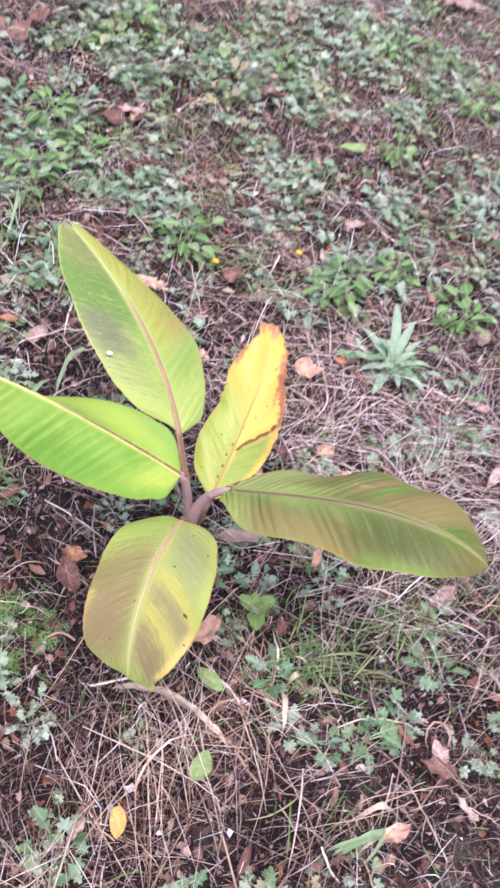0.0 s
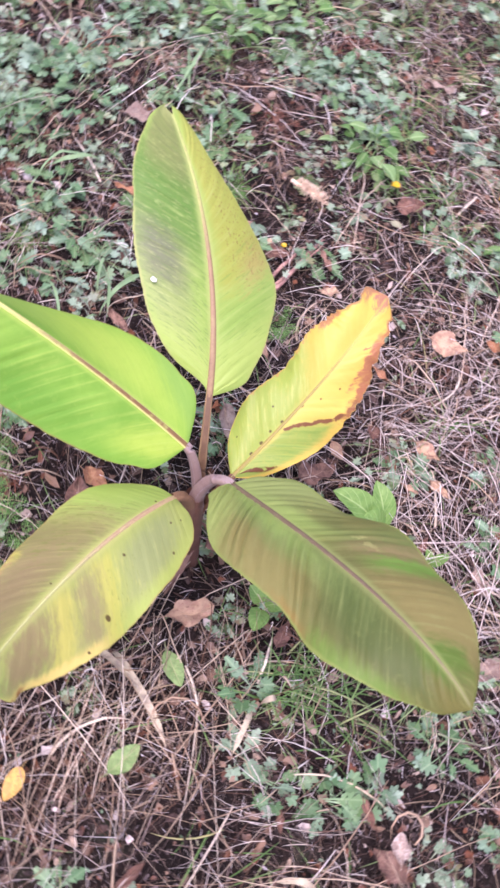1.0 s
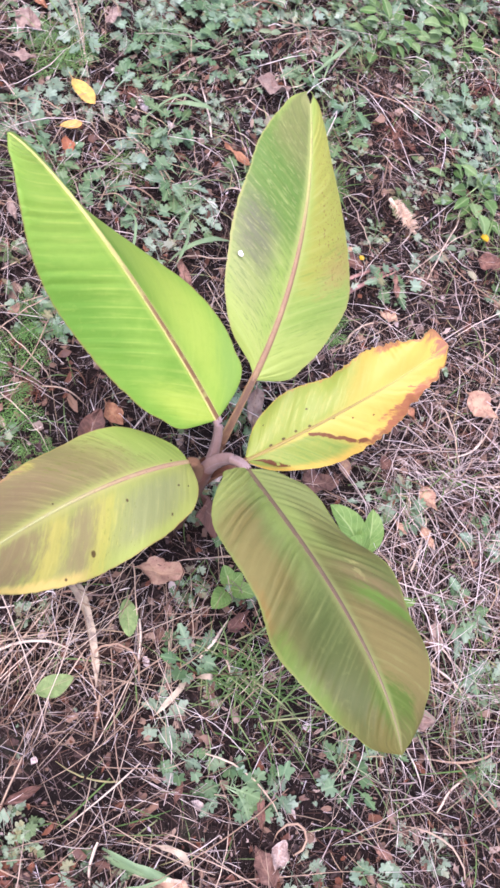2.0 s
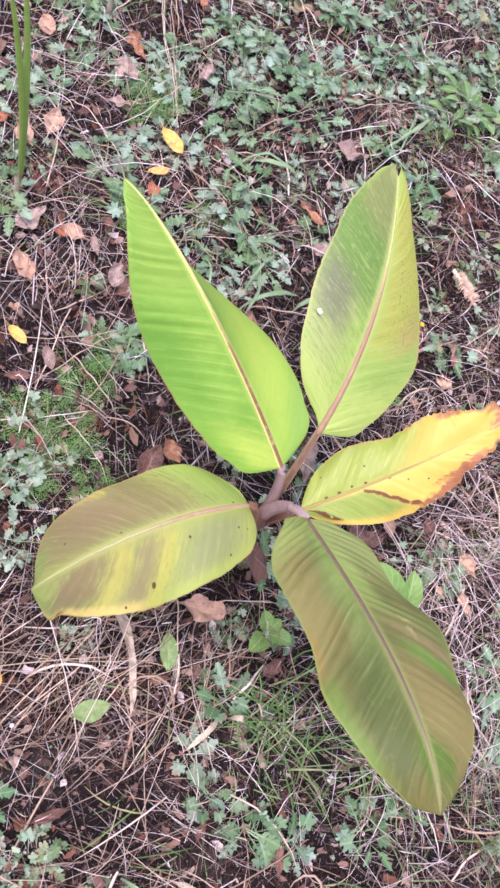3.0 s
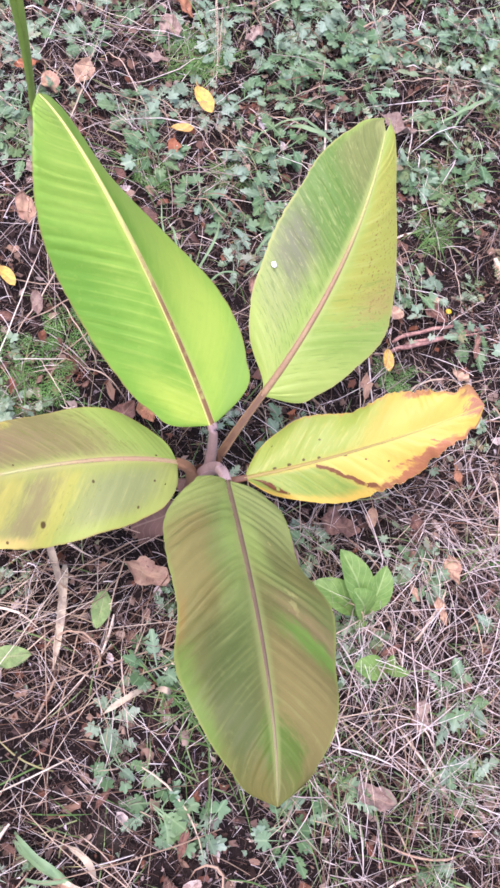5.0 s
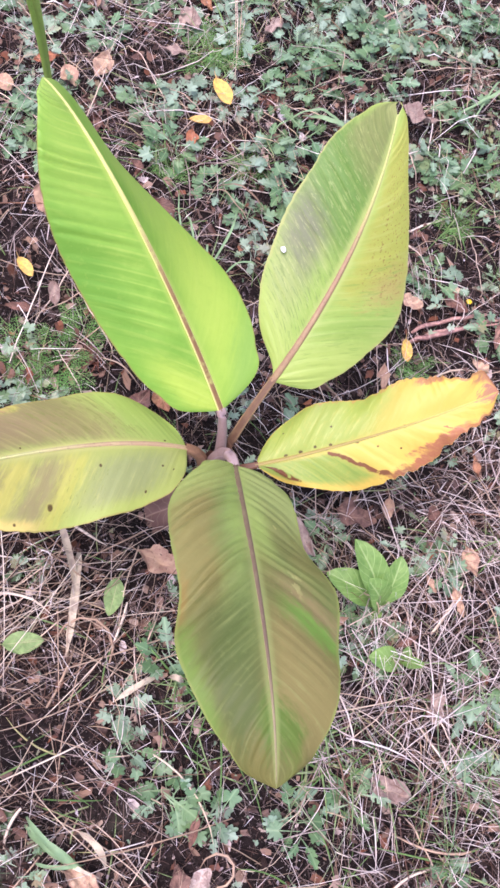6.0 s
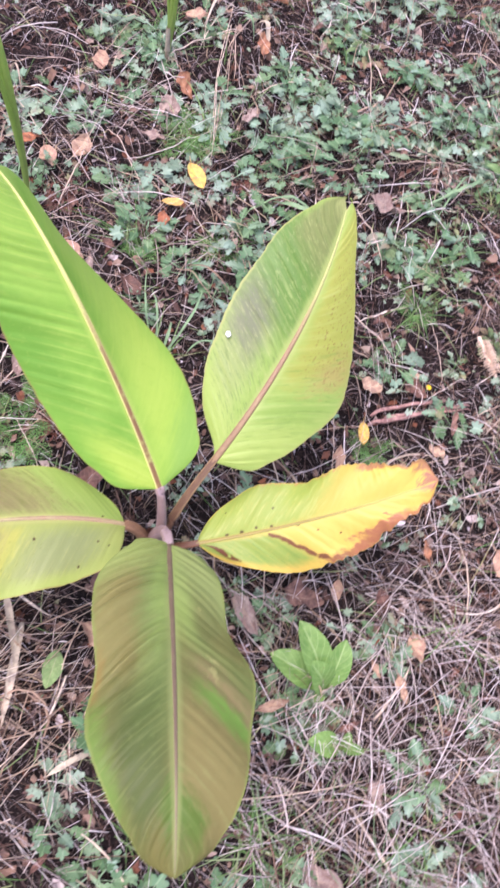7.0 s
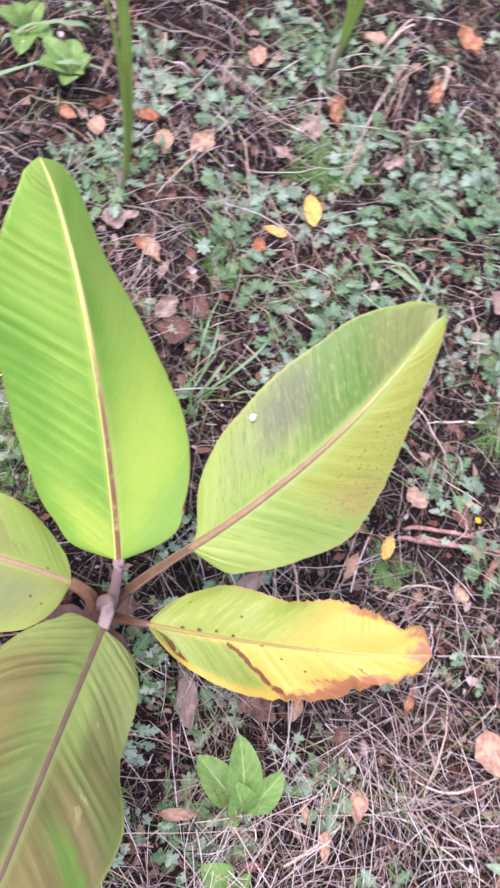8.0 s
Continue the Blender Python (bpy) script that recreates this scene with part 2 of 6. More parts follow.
# old straw of the lower layer, its dark colours painting in shade between stems
SHADED_STRAW = dry_material("shaded_old_straw", [(0.0, lin(26, 19, 17)), (0.3, lin(62, 44, 36)), (0.5, lin(112, 76, 58)), (0.68, lin(108, 92, 86)), (0.88, lin(166, 146, 134)), (1.0, lin(228, 216, 212))], True)
CHAFF = dry_material("broken_straw_bits", [(0.0, lin(30, 22, 20)), (0.25, lin(64, 47, 41)), (0.4, lin(112, 82, 66)), (0.52, lin(94, 82, 80)), (0.66, lin(166, 144, 122)), (0.8, lin(150, 138, 144)), (0.9, lin(214, 202, 200)), (1.0, lin(252, 249, 252))], True, grey=0.2)
WITHERED = dry_material("withered_blade", [(0.0, lin(168, 156, 132)), (1.0, lin(198, 186, 160))], False)
STEMS = dry_material("bleached_stalk", [(0.0, lin(170, 146, 122)), (0.5, lin(200, 180, 156)), (1.0, lin(226, 210, 190))], False)
# the near-white end paints glints onto a few of the bits
FLAKES = dry_material("rotten_leaf_bits", [(0.0, lin(32, 24, 21)), (0.3, lin(66, 48, 40)), (0.45, lin(126, 78, 54)), (0.62, lin(106, 85, 72)), (0.86, lin(144, 120, 102)), (0.97, lin(180, 164, 152)), (1.0, lin(226, 216, 214))], True, 160)
SHREDS = dry_material("torn_leaf_pieces", [(0.0, lin(82, 56, 46)), (0.4, lin(116, 88, 72)), (0.7, lin(140, 114, 94)), (0.92, lin(168, 150, 132)), (1.0, lin(160, 100, 66))], True, 140, 0.1)
CRUMBS = dry_material("soil_crumbs", [(0.0, lin(34, 26, 24)), (0.5, lin(76, 65, 64)), (0.85, lin(134, 124, 126)), (0.97, lin(200, 194, 198)), (1.0, lin(240, 236, 242))], True, 300, 0.0)
LITTER = {
    "yellow": litter_material("yellow_fallen_leaf", [(0.0, lin(226, 198, 92)), (1.0, lin(212, 178, 96))], lin(190, 144, 84)),
    "orange": litter_material("orange_fallen_leaf", [(0.0, lin(186, 140, 102)), (0.5, lin(170, 108, 72)), (1.0, lin(176, 132, 98))], lin(140, 90, 68)),
    "brown": litter_material("brown_fallen_leaf", [(0.0, lin(130, 94, 80)), (0.35, lin(102, 74, 63)), (0.7, lin(152, 120, 104)), (1.0, lin(138, 86, 66))], lin(80, 57, 50)),
    "tan": litter_material("tan_fallen_leaf", [(0.0, lin(194, 166, 134)), (0.5, lin(176, 148, 122)), (1.0, lin(208, 182, 150))], lin(150, 114, 98)),
    "drab": litter_material("drab_fallen_leaf", [(0.0, lin(174, 158, 144)), (0.5, lin(146, 130, 118)), (1.0, lin(194, 180, 168))], lin(122, 98, 90)),
    "fresh": litter_material("green_fallen_leaf", [(0.0, lin(124, 156, 92)), (1.0, lin(140, 166, 108))], lin(104, 134, 80)),
}
# grey-green leaves; the pale bluish tones also paint in reflected sky
HERB = green_material("herb_leaf", [(0.0, lin(76, 110, 70)), (0.3, lin(98, 140, 98)), (0.65, lin(120, 156, 122)), (1.0, lin(148, 178, 156))], False, hue=0.15, patch=0.22, rib=True)
HERB_MANY = green_material("herb_leaf_mass", [(0.0, lin(70, 94, 58)), (0.25, lin(98, 130, 92)), (0.55, lin(136, 164, 138)), (0.80, lin(162, 184, 154)), (0.86, lin(150, 148, 108)), (0.93, lin(134, 114, 94)), (1.0, lin(172, 192, 168))], True, hue=0.2, patch=0.18)
OVAL_MANY = green_material("oval_leaf_mass", [(0.0, lin(58, 78, 46)), (0.4, lin(92, 120, 72)), (0.75, lin(134, 158, 110)), (0.86, lin(164, 154, 114)), (0.93, lin(132, 106, 88)), (1.0, lin(160, 182, 146))], True, hue=0.3, patch=0.15)
BROAD_GREEN = green_material("fresh_oval_leaf", [(0.0, lin(70, 108, 54)), (0.5, lin(96, 142, 74)), (1.0, lin(140, 174, 118))], False, rib=True)
GRASS = green_material("grass_blade", [(0.0, lin(88, 134, 68)), (0.5, lin(122, 162, 92)), (0.85, lin(158, 184, 128)), (1.0, lin(190, 184, 130))], True)
PALE_GRASS = green_material("pale_grass_blade", [(0.0, lin(98, 140, 92)), (0.6, lin(136, 170, 126)), (1.0, lin(184, 196, 156))], True)
BROAD = weed_material("broad_weed_leaf", lin(128, 166, 88), lin(104, 146, 72), lin(176, 202, 136), 0.5)
FROND = green_material("feathery_frond", [(0.0, lin(92, 146, 70)), (1.0, lin(122, 168, 96))], False, 0.3, 0.5, 0.3)
RUSTY = dry_material("rusty_dead_stem", [(0.0, lin(120, 74, 60)), (0.5, lin(150, 98, 78)), (1.0, lin(98, 66, 60))], False)
REED = green_material("tall_grass_blade", [(0.0, lin(172, 204, 104)), (1.0, lin(190, 216, 124))], False, 0.5, 0.5, 0.2)
GLAUCOUS = weed_material("glaucous_weed_leaf", lin(126, 160, 128), lin(148, 178, 146), lin(180, 204, 176))
STICK = plain_material("peeled_stick", lin(180, 142, 130), lin(132, 98, 90), 120)
WHITE = plain_material("white_scrap", lin(232, 224, 220), lin(206, 196, 196), 60)
FLUFF = plain_material("dry_seed_head", lin(236, 216, 192), lin(210, 186, 160), 200)
PETAL = plain_material("yellow_petal", lin(236, 206, 40), lin(222, 180, 30), 90, 0.5, 0.3)
DROPPING = plain_material("white_dropping", lin(240, 240, 236), lin(220, 222, 220), 300)


# ---- helpers for meshes ----
def part(name, bm, material, parent, label=""):
    """Links a bmesh as one mesh object under a thing or a part."""
    me = bpy.data.meshes.new(name)
    bm.to_mesh(me)
    bm.free()
    me.materials.append(material)
    return under(name, me, parent, label)


def under(name, me, parent, label=""):
    ob = new(name, me)
    if parent:
        ob.parent = parent
    if label:
        tagged(ob, label)
    return ob


def mesh_of(name, verts, faces, material, smooth=True, uvs=None):
    """A mesh from arrays of places and of quads or triangles; uvs: a pair for each vertex."""
    verts, faces = np.asarray(verts, np.float32), np.asarray(faces, np.int32)
    me = bpy.data.meshes.new(name)
    k = faces.shape[1]
    me.vertices.add(len(verts))
    me.vertices.foreach_set("co", verts.ravel())
    me.loops.add(faces.size)
    me.loops.foreach_set("vertex_index", faces.ravel())
    me.polygons.add(len(faces))
    me.polygons.foreach_set("loop_start", np.arange(0, faces.size, k, dtype=np.int32))
    me.polygons.foreach_set("loop_total", np.full(len(faces), k, np.int32))
    me.polygons.foreach_set("use_smooth", np.full(len(faces), smooth))
    if uvs is not None:
        me.uv_layers.new(name="UVMap").data.foreach_set("uv", np.asarray(uvs, np.float32)[faces.ravel()].ravel())
    me.update(calc_edges=True)
    me.validate()
    me.materials.append(material)
    return me


def lie(x, y):
    """The height of the ground."""
    x, y = np.asarray(x, float), np.asarray(y, float)
    near = np.exp(-((x + 0.2) ** 2 + (y - 1.1) ** 2) / 18.0)
    h = 0.007 * np.sin(7.1 * x + 1.3 * np.sin(5.3 * y)) + 0.006 * np.sin(9.7 * y + 2.1 * np.sin(4.1 * x) + 1.0)
    h += 0.003 * np.sin(31 * x + 11 * y) + 0.003 * np.sin(27 * y - 19 * x + 0.6)
    h += 0.0045 * np.sin(71 * x + 2.0 * np.sin(43 * y)) * np.sin(64 * y + 2.0 * np.sin(51 * x)) + 0.002 * np.sin(133 * x + 60 * y) * np.sin(121 * y - 70 * x)
    return h * near - 0.006


def tube(path, radii, sides=8, flat=None, across=(0.0, 1.0, 0.0)):
    """Verts, faces and uvs of a tube along a path; flat: a share of its height, for each ring, in the direction of up."""
    path, radii = np.asarray(path, float), np.asarray(radii, float)
    n = len(path)
    tan = np.gradient(path, axis=0)
    tan /= np.linalg.norm(tan, axis=1)[:, None] + 1e-9
    ref = np.where(np.abs(tan[:, 2:3]) > 0.9, np.array([across]), np.array([[0.0, 0.0, 1.0]]))
    side = np.cross(tan, ref)
    side /= np.linalg.norm(side, axis=1)[:, None] + 1e-9
    up = np.cross(side, tan)
    a = np.linspace(0, 2 * np.pi, sides, endpoint=False) - np.pi / 2
    f = 1.0 if flat is None else np.asarray(flat)[:, None, None]
    ring = side[:, None, :] * np.cos(a)[None, :, None] + up[:, None, :] * np.sin(a)[None, :, None] * f
    v = (path[:, None, :] + ring * radii[:, None, None]).reshape(-1, 3)
    i, j = np.meshgrid(np.arange(n - 1), np.arange(sides), indexing="ij")
    k = (j + 1) % sides
    q = np.stack([i * sides + j, i * sides + k, (i + 1) * sides + k, (i + 1) * sides + j], -1).reshape(-1, 4)
    uv = np.stack([np.repeat(np.linspace(0, 1, n), sides), np.tile(np.arange(sides) / sides, n)], -1)
    return v, q, uv


def bezier(p, s):
    s = np.asarray(s)[:, None]
    p = np.asarray(p, float)
    return (1 - s) ** 3 * p[0] + 3 * (1 - s) ** 2 * s * p[1] + 3 * (1 - s) * s * s * p[2] + s ** 3 * p[3]


def smooth_through(x, knots, values):
    """A smooth curve through a few values."""
    k, v = np.asarray(knots, float), np.asarray(values, float)
    m = np.gradient(v, k)
    i = np.clip(np.searchsorted(k, x, side="right") - 1, 0, len(k) - 2)
    h = k[i + 1] - k[i]
    t = (x - k[i]) / h
    return (2 * t ** 3 - 3 * t * t + 1) * v[i] + (t ** 3 - 2 * t * t + t) * h * m[i] + (3 * t * t - 2 * t ** 3) * v[i + 1] + (t ** 3 - t * t) * h * m[i + 1]


rng = np.random.RandomState(11)

# ---- the ground, one sheet to the horizon ----
def ground_sheet():
    def axis(lo, hi, step):
        a = list(np.arange(lo, hi, step))
        d = step
        while a[-1] < 400:
            d *= 1.35
            a.append(a[-1] + d)
        d = step
        while a[0] > -400:
            d *= 1.35
            a.insert(0, a[0] - d)
        return np.array(a)
    xs, ys = axis(-1.7, 1.1, 0.014), axis(-0.1, 3.3, 0.014)
    X, Y = np.meshgrid(xs, ys)
    Z = lie(X, Y)
    close = (X > -1.75) & (X < 1.15) & (Y > -0.15) & (Y < 3.35)
    Z = Z + close * rng.normal(0, 0.0022, X.shape)
    v = np.stack([X, Y, Z], -1).reshape(-1, 3)
    ny, nx = X.shape
    i, j = np.meshgrid(np.arange(ny - 1), np.arange(nx - 1), indexing="ij")
    q = np.stack([i * nx + j, i * nx + j + 1, (i + 1) * nx + j + 1, (i + 1) * nx + j], -1).reshape(-1, 4)
    tagged(under("ground", mesh_of("ground", v, q, SOIL), None), "dark soil under dead grass and low weeds, darkened for shaded gaps", "ground", kind="structure")


ground_sheet()

# ---- the young banana plant ----
PLANT = new("banana_plant")
PLANT.location = (-0.012, 0.705, 0.0)
tagged(PLANT, "young banana plant with five broad leaves, one yellow with brown edges", "banana plant", kind="thing")
BASE = np.array([-0.012, 0.705, 0.0])
KNOTS = (0.0, 0.03, 0.1, 0.22, 0.36, 0.5, 0.64, 0.78, 0.9, 0.97, 1.0)


def big_leaf(rib, left, right, fold_left, fold_right, material, rib_material, stalk_material_, label, pleats=(0.001, 0.001, 18, 0.6), wave=0.0, split=0.0, ragged=0.0,
             bulge=0.10, phase=0.0, foot=(-0.04, 0.705, 0.18), bow=0.4, climb=0.42, calm=1.0, even=0.0, rib_size=0.0031, stalk=(0.009, 0.0052)):
    """A leaf: a blade with two halves on a curved rib, its midrib and its stalk."""
    ns, nv = 340, 28
    s = np.linspace(0, 1, ns)
    rib = np.asarray(rib, float)
    c = bezier(rib, s)
    t = np.gradient(c, axis=0)
    t /= np.linalg.norm(t, axis=1)[:, None]
    r = np.cross(t, (0, 0, 1.0))
    r /= np.linalg.norm(r, axis=1)[:, None]
    n = np.cross(r, t)
    verts, faces, uvs = [], [], []
    q = np.linspace(0, 1, nv)[None, :]
    jag = np.array([noise.noise((a * 42.0 + phase * 9, phase, 0.0)) for a in s])
    for sign, widths, folds in ((-1, left, fold_left), (1, right, fold_right)):
        w = np.maximum(smooth_through(s, KNOTS, (0.0, *widths, 0.0)), 0.0)
        w = w * (1 + 0.012 * jag * sign) + 0.0
        if ragged:
            rough = np.array([abs(noise.noise((a * 26.0, phase * 3 + sign, 4.0))) for a in s])
            w = w * (1 - ragged * rough * np.clip((s - 0.3) / 0.5, 0, 1))
        f = smooth_through(s, (0.0, 0.5, 1.0), folds)[:, None]
        w = w[:, None]
        sway = np.clip(f * 1.0, -1.2, 1.2)
        out = w * q
        rise = w * bulge * q * (1 - q) * 2.2
        lean = s[:, None] - 0.16 * q
        # pleats between the side veins: a long flank and a short one, from the rib outwards
        x = (lean + 0.008 * np.sin(lean * 23 + phase) + 0.005 * np.sin(lean * 61 + 2 * phase)) * pleats[2] + phase
        x = x - np.floor(x)
        deep = pleats[0 if sign < 0 else 1] * (0.65 + 0.35 * np.sin(lean * 31 + phase * 5)) * (1 - (1 - calm) * np.clip((lean - 0.35) / 0.3, 0, 1)) * (1 - even * np.clip((0.42 - lean) / 0.34, 0, 1))
        rise = rise + deep * 2.4 * x * (1 - x) ** 0.55 * np.clip(q * 5, 0, 1) * np.clip((1 - q) / (1 - pleats[3]), 0, 1) * np.clip(w / 0.04, 0, 1)
        rise = rise + wave * np.sin(lean * 2 * np.pi * 3.3 + phase * 2 + sign) * q ** 2 * np.clip(w / 0.03, 0, 1)
        p = c[:, None, :] + (out * np.cos(sway))[..., None] * (sign * r)[:, None, :] + (out * np.sin(sway) + rise)[..., None] * n[:, None, :]
        if split:
            gap = np.clip((s - 0.945) / 0.055, 0, 1)[:, None] * (1 - q)
            p = p + (gap * split)[..., None] * (sign * r)[:, None, :] - (gap ** 2 * split * 1.2)[..., None] * t[:, None, :]
        first = len(verts) * ns * nv
        i, j = np.meshgrid(np.arange(ns - 1), np.arange(nv - 1), indexing="ij")
        a = first + i * nv + j
        quad = np.stack([a, a + 1, a + nv + 1, a + nv], -1) if sign > 0 else np.stack([a, a + nv, a + nv + 1, a + 1], -1)
        verts.append(p.reshape(-1, 3))
        faces.append(quad.reshape(-1, 4))
        uvs.append(np.stack([np.repeat(s, nv), 0.5 + 0.5 * sign * np.tile(q[0], ns)], -1))
    blade = under("leaf", mesh_of("leaf", np.concatenate(verts) - BASE, np.concatenate(faces), material, uvs=np.concatenate(uvs)), PLANT, label)
    # the midrib, a flattened tapering ridge
    k = np.linspace(0, 0.985 if not split else 0.95, 60)
    path = bezier(rib, k) + np.array([0, 0, 0.0004]) - BASE
    v, f, uv = tube(path, rib_size * (1 - k) ** 0.9 + 0.0006, 10, np.full(60, 0.5))
    under("midrib", mesh_of("midrib", v, f, rib_material, uvs=uv), blade)
    # the stalk: a broad sheath round the stem that narrows and bends out to the blade
    d = rib[1] - rib[0]
    d /= np.linalg.norm(d)
    foot = np.array(foot)
    reach = np.linalg.norm(rib[0] - foot)
    k = np.linspace(0, 1, 30)
    path = bezier((foot, foot + np.array([-0.004, 0.0, climb * reach]), rib[0] - d * bow * reach, rib[0] + d * 0.004), k) - BASE
    v, f, uv = tube(path, stalk[0] + (stalk[1] - stalk[0]) * k ** 0.8, 12, 0.78 + 0.17 * (1 - k))
    # a channel along the upper side
    ring = v.reshape(30, 12, 3)
    ring[:, 6] += (path - ring[:, 6]) * 0.55
    under("stalk", mesh_of("stalk", ring.reshape(-1, 3), f, stalk_material_, uvs=uv), blade)
    return blade


RIB_PALE = stalk_material("pale_rib", lin(122, 92, 58), lin(202, 206, 126), lin(190, 200, 112), 0.40, 0.12)
RIB_BROWN = stalk_material("brown_rib", lin(138, 112, 82), lin(164, 176, 100), lin(152, 134, 92), 0.55, 0.2)
RIB_TAN = stalk_material("tan_rib", lin(166, 142, 108), lin(176, 182, 118), lin(176, 166, 118), 0.45, 0.2)
RIB_PURPLE = stalk_material("purple_rib", lin(100, 84, 66), lin(140, 138, 92), lin(116, 106, 78), 0.8, 0.16)
RIB_GREEN = stalk_material("olive_rib", lin(138, 126, 62), lin(172, 172, 82), lin(150, 138, 66), 0.6)
STALK_TAN = stalk_material("tan_stalk", lin(104, 80, 60), lin(164, 136, 98), lin(128, 102, 74), foot=lin(104, 76, 56))
STALK_MAUVE = stalk_material("mauve_stalk", lin(170, 150, 148), lin(158, 136, 128), lin(140, 116, 110), foot=lin(142, 116, 112), low=0.3)
STALK_RED = stalk_material("reddish_stalk", lin(150, 118, 88), lin(146, 112, 84), lin(116, 86, 68), foot=lin(128, 92, 78), low=0.4)
STALK_DARK = stalk_material("dark_brown_stalk", lin(96, 64, 46), lin(118, 80, 54), lin(84, 58, 44))
SHEATH_BROWN = stalk_material("brown_sheath", lin(126, 90, 76), lin(116, 82, 68), lin(84, 60, 52))

SKIN_BRIGHT = blade_material("bright_green_blade", lin(140, 190, 75), lin(122, 176, 63), lin(188, 212, 102), lin(146, 140, 76), [
    # first patch: yellow-green right base, brightened as if lit
    ((0.0, 0.32, 0.12, 0.92), (0.12, 0.25), lin(178, 210, 86), 0.75, 0.3), ((-0.1, 0.08, -0.75, 0.05), (0.06, 0.2), lin(184, 214, 88), 0.8, 0.3),
    ((0.12, 0.45, -1.2, -0.5), (0.12, 0.25), lin(106, 164, 57), 0.85, 0.4), ((0.45, 0.90, -0.75, -0.02), (0.15, 0.25), lin(150, 194, 80), 0.8, 0.3),
    # first patch: right half made paler to offset shade on its steep fold
    ((0.30, 0.62, 0.3, 1.2), (0.12, 0.2), lin(162, 202, 86), 0.8, 0.3), ((-0.1, 0.02, 0.4, 1.2), (0.05, 0.2), lin(140, 186, 84), 0.8, 0.3),
    ((0.80, 1.2, -1.2, 1.2), (0.08, 0.2), lin(160, 194, 96), 0.6, 0.3)], 0.015, 0.20, see=0.36, ribs=(0.30, 0.0, 25, 0.3))
SKIN_PATCHED = blade_material("green_blade_with_dull_patches", lin(156, 186, 92), lin(142, 176, 82), lin(186, 200, 120), lin(168, 178, 102), [
    ((0.38, 0.72, -1.2, -0.05), (0.10, 0.14), lin(92, 136, 58), 0.9, 0.5), ((0.22, 0.44, -0.96, -0.36), (0.07, 0.2), lin(106, 114, 86), 0.9, 0.4),
    ((0.08, 0.24, -0.95, -0.38), (0.08, 0.2), lin(142, 162, 92), 0.8, 0.5), ((0.66, 0.95, -0.85, -0.04), (0.07, 0.14), lin(126, 136, 80), 0.85, 0.4),
    ((0.90, 1.2, -0.9, 0.1), (0.04, 0.1), lin(170, 176, 110), 0.8, 0.3),
    ((0.28, 0.85, 0.12, 1.2), (0.08, 0.15), lin(164, 172, 76), 0.9, 0.5), ((0.25, 0.36, 0.5, 1.0), (0.05, 0.2), lin(174, 158, 94), 0.65, 0.5),
    ((0.14, 0.24, 0.3, 0.96), (0.04, 0.25), lin(138, 174, 80), 0.7, 0.5), ((-0.1, 0.10, -1.2, 1.2), (0.06, 0.2), lin(172, 196, 100), 0.6, 0.3)], 0.03, 0.26,
    streaks=[((0.32, 0.78, 0.3, 0.95), (0.06, 0.15), lin(132, 104, 56), 0.8, 110.0, 22.0, 0.58), ((0.25, 0.36, 0.5, 1.0), (0.05, 0.15), lin(142, 108, 66), 0.7, 90.0, 18.0, 0.57),
             ((0.05, 0.80, -1.0, -0.05), (0.08, 0.1), lin(100, 130, 64), 0.45, 120.0, 6.0, 0.54), ((0.10, 0.80, -0.9, -0.05), (0.1, 0.1), lin(186, 200, 126), 0.30, 130.0, 7.0, 0.57),
             ((0.02, 0.40, 0.1, 0.9), (0.05, 0.15), lin(122, 158, 70), 0.45, 80.0, 3.0, 0.55)], ribs=(0.15, 0.15, 20, 1.7))
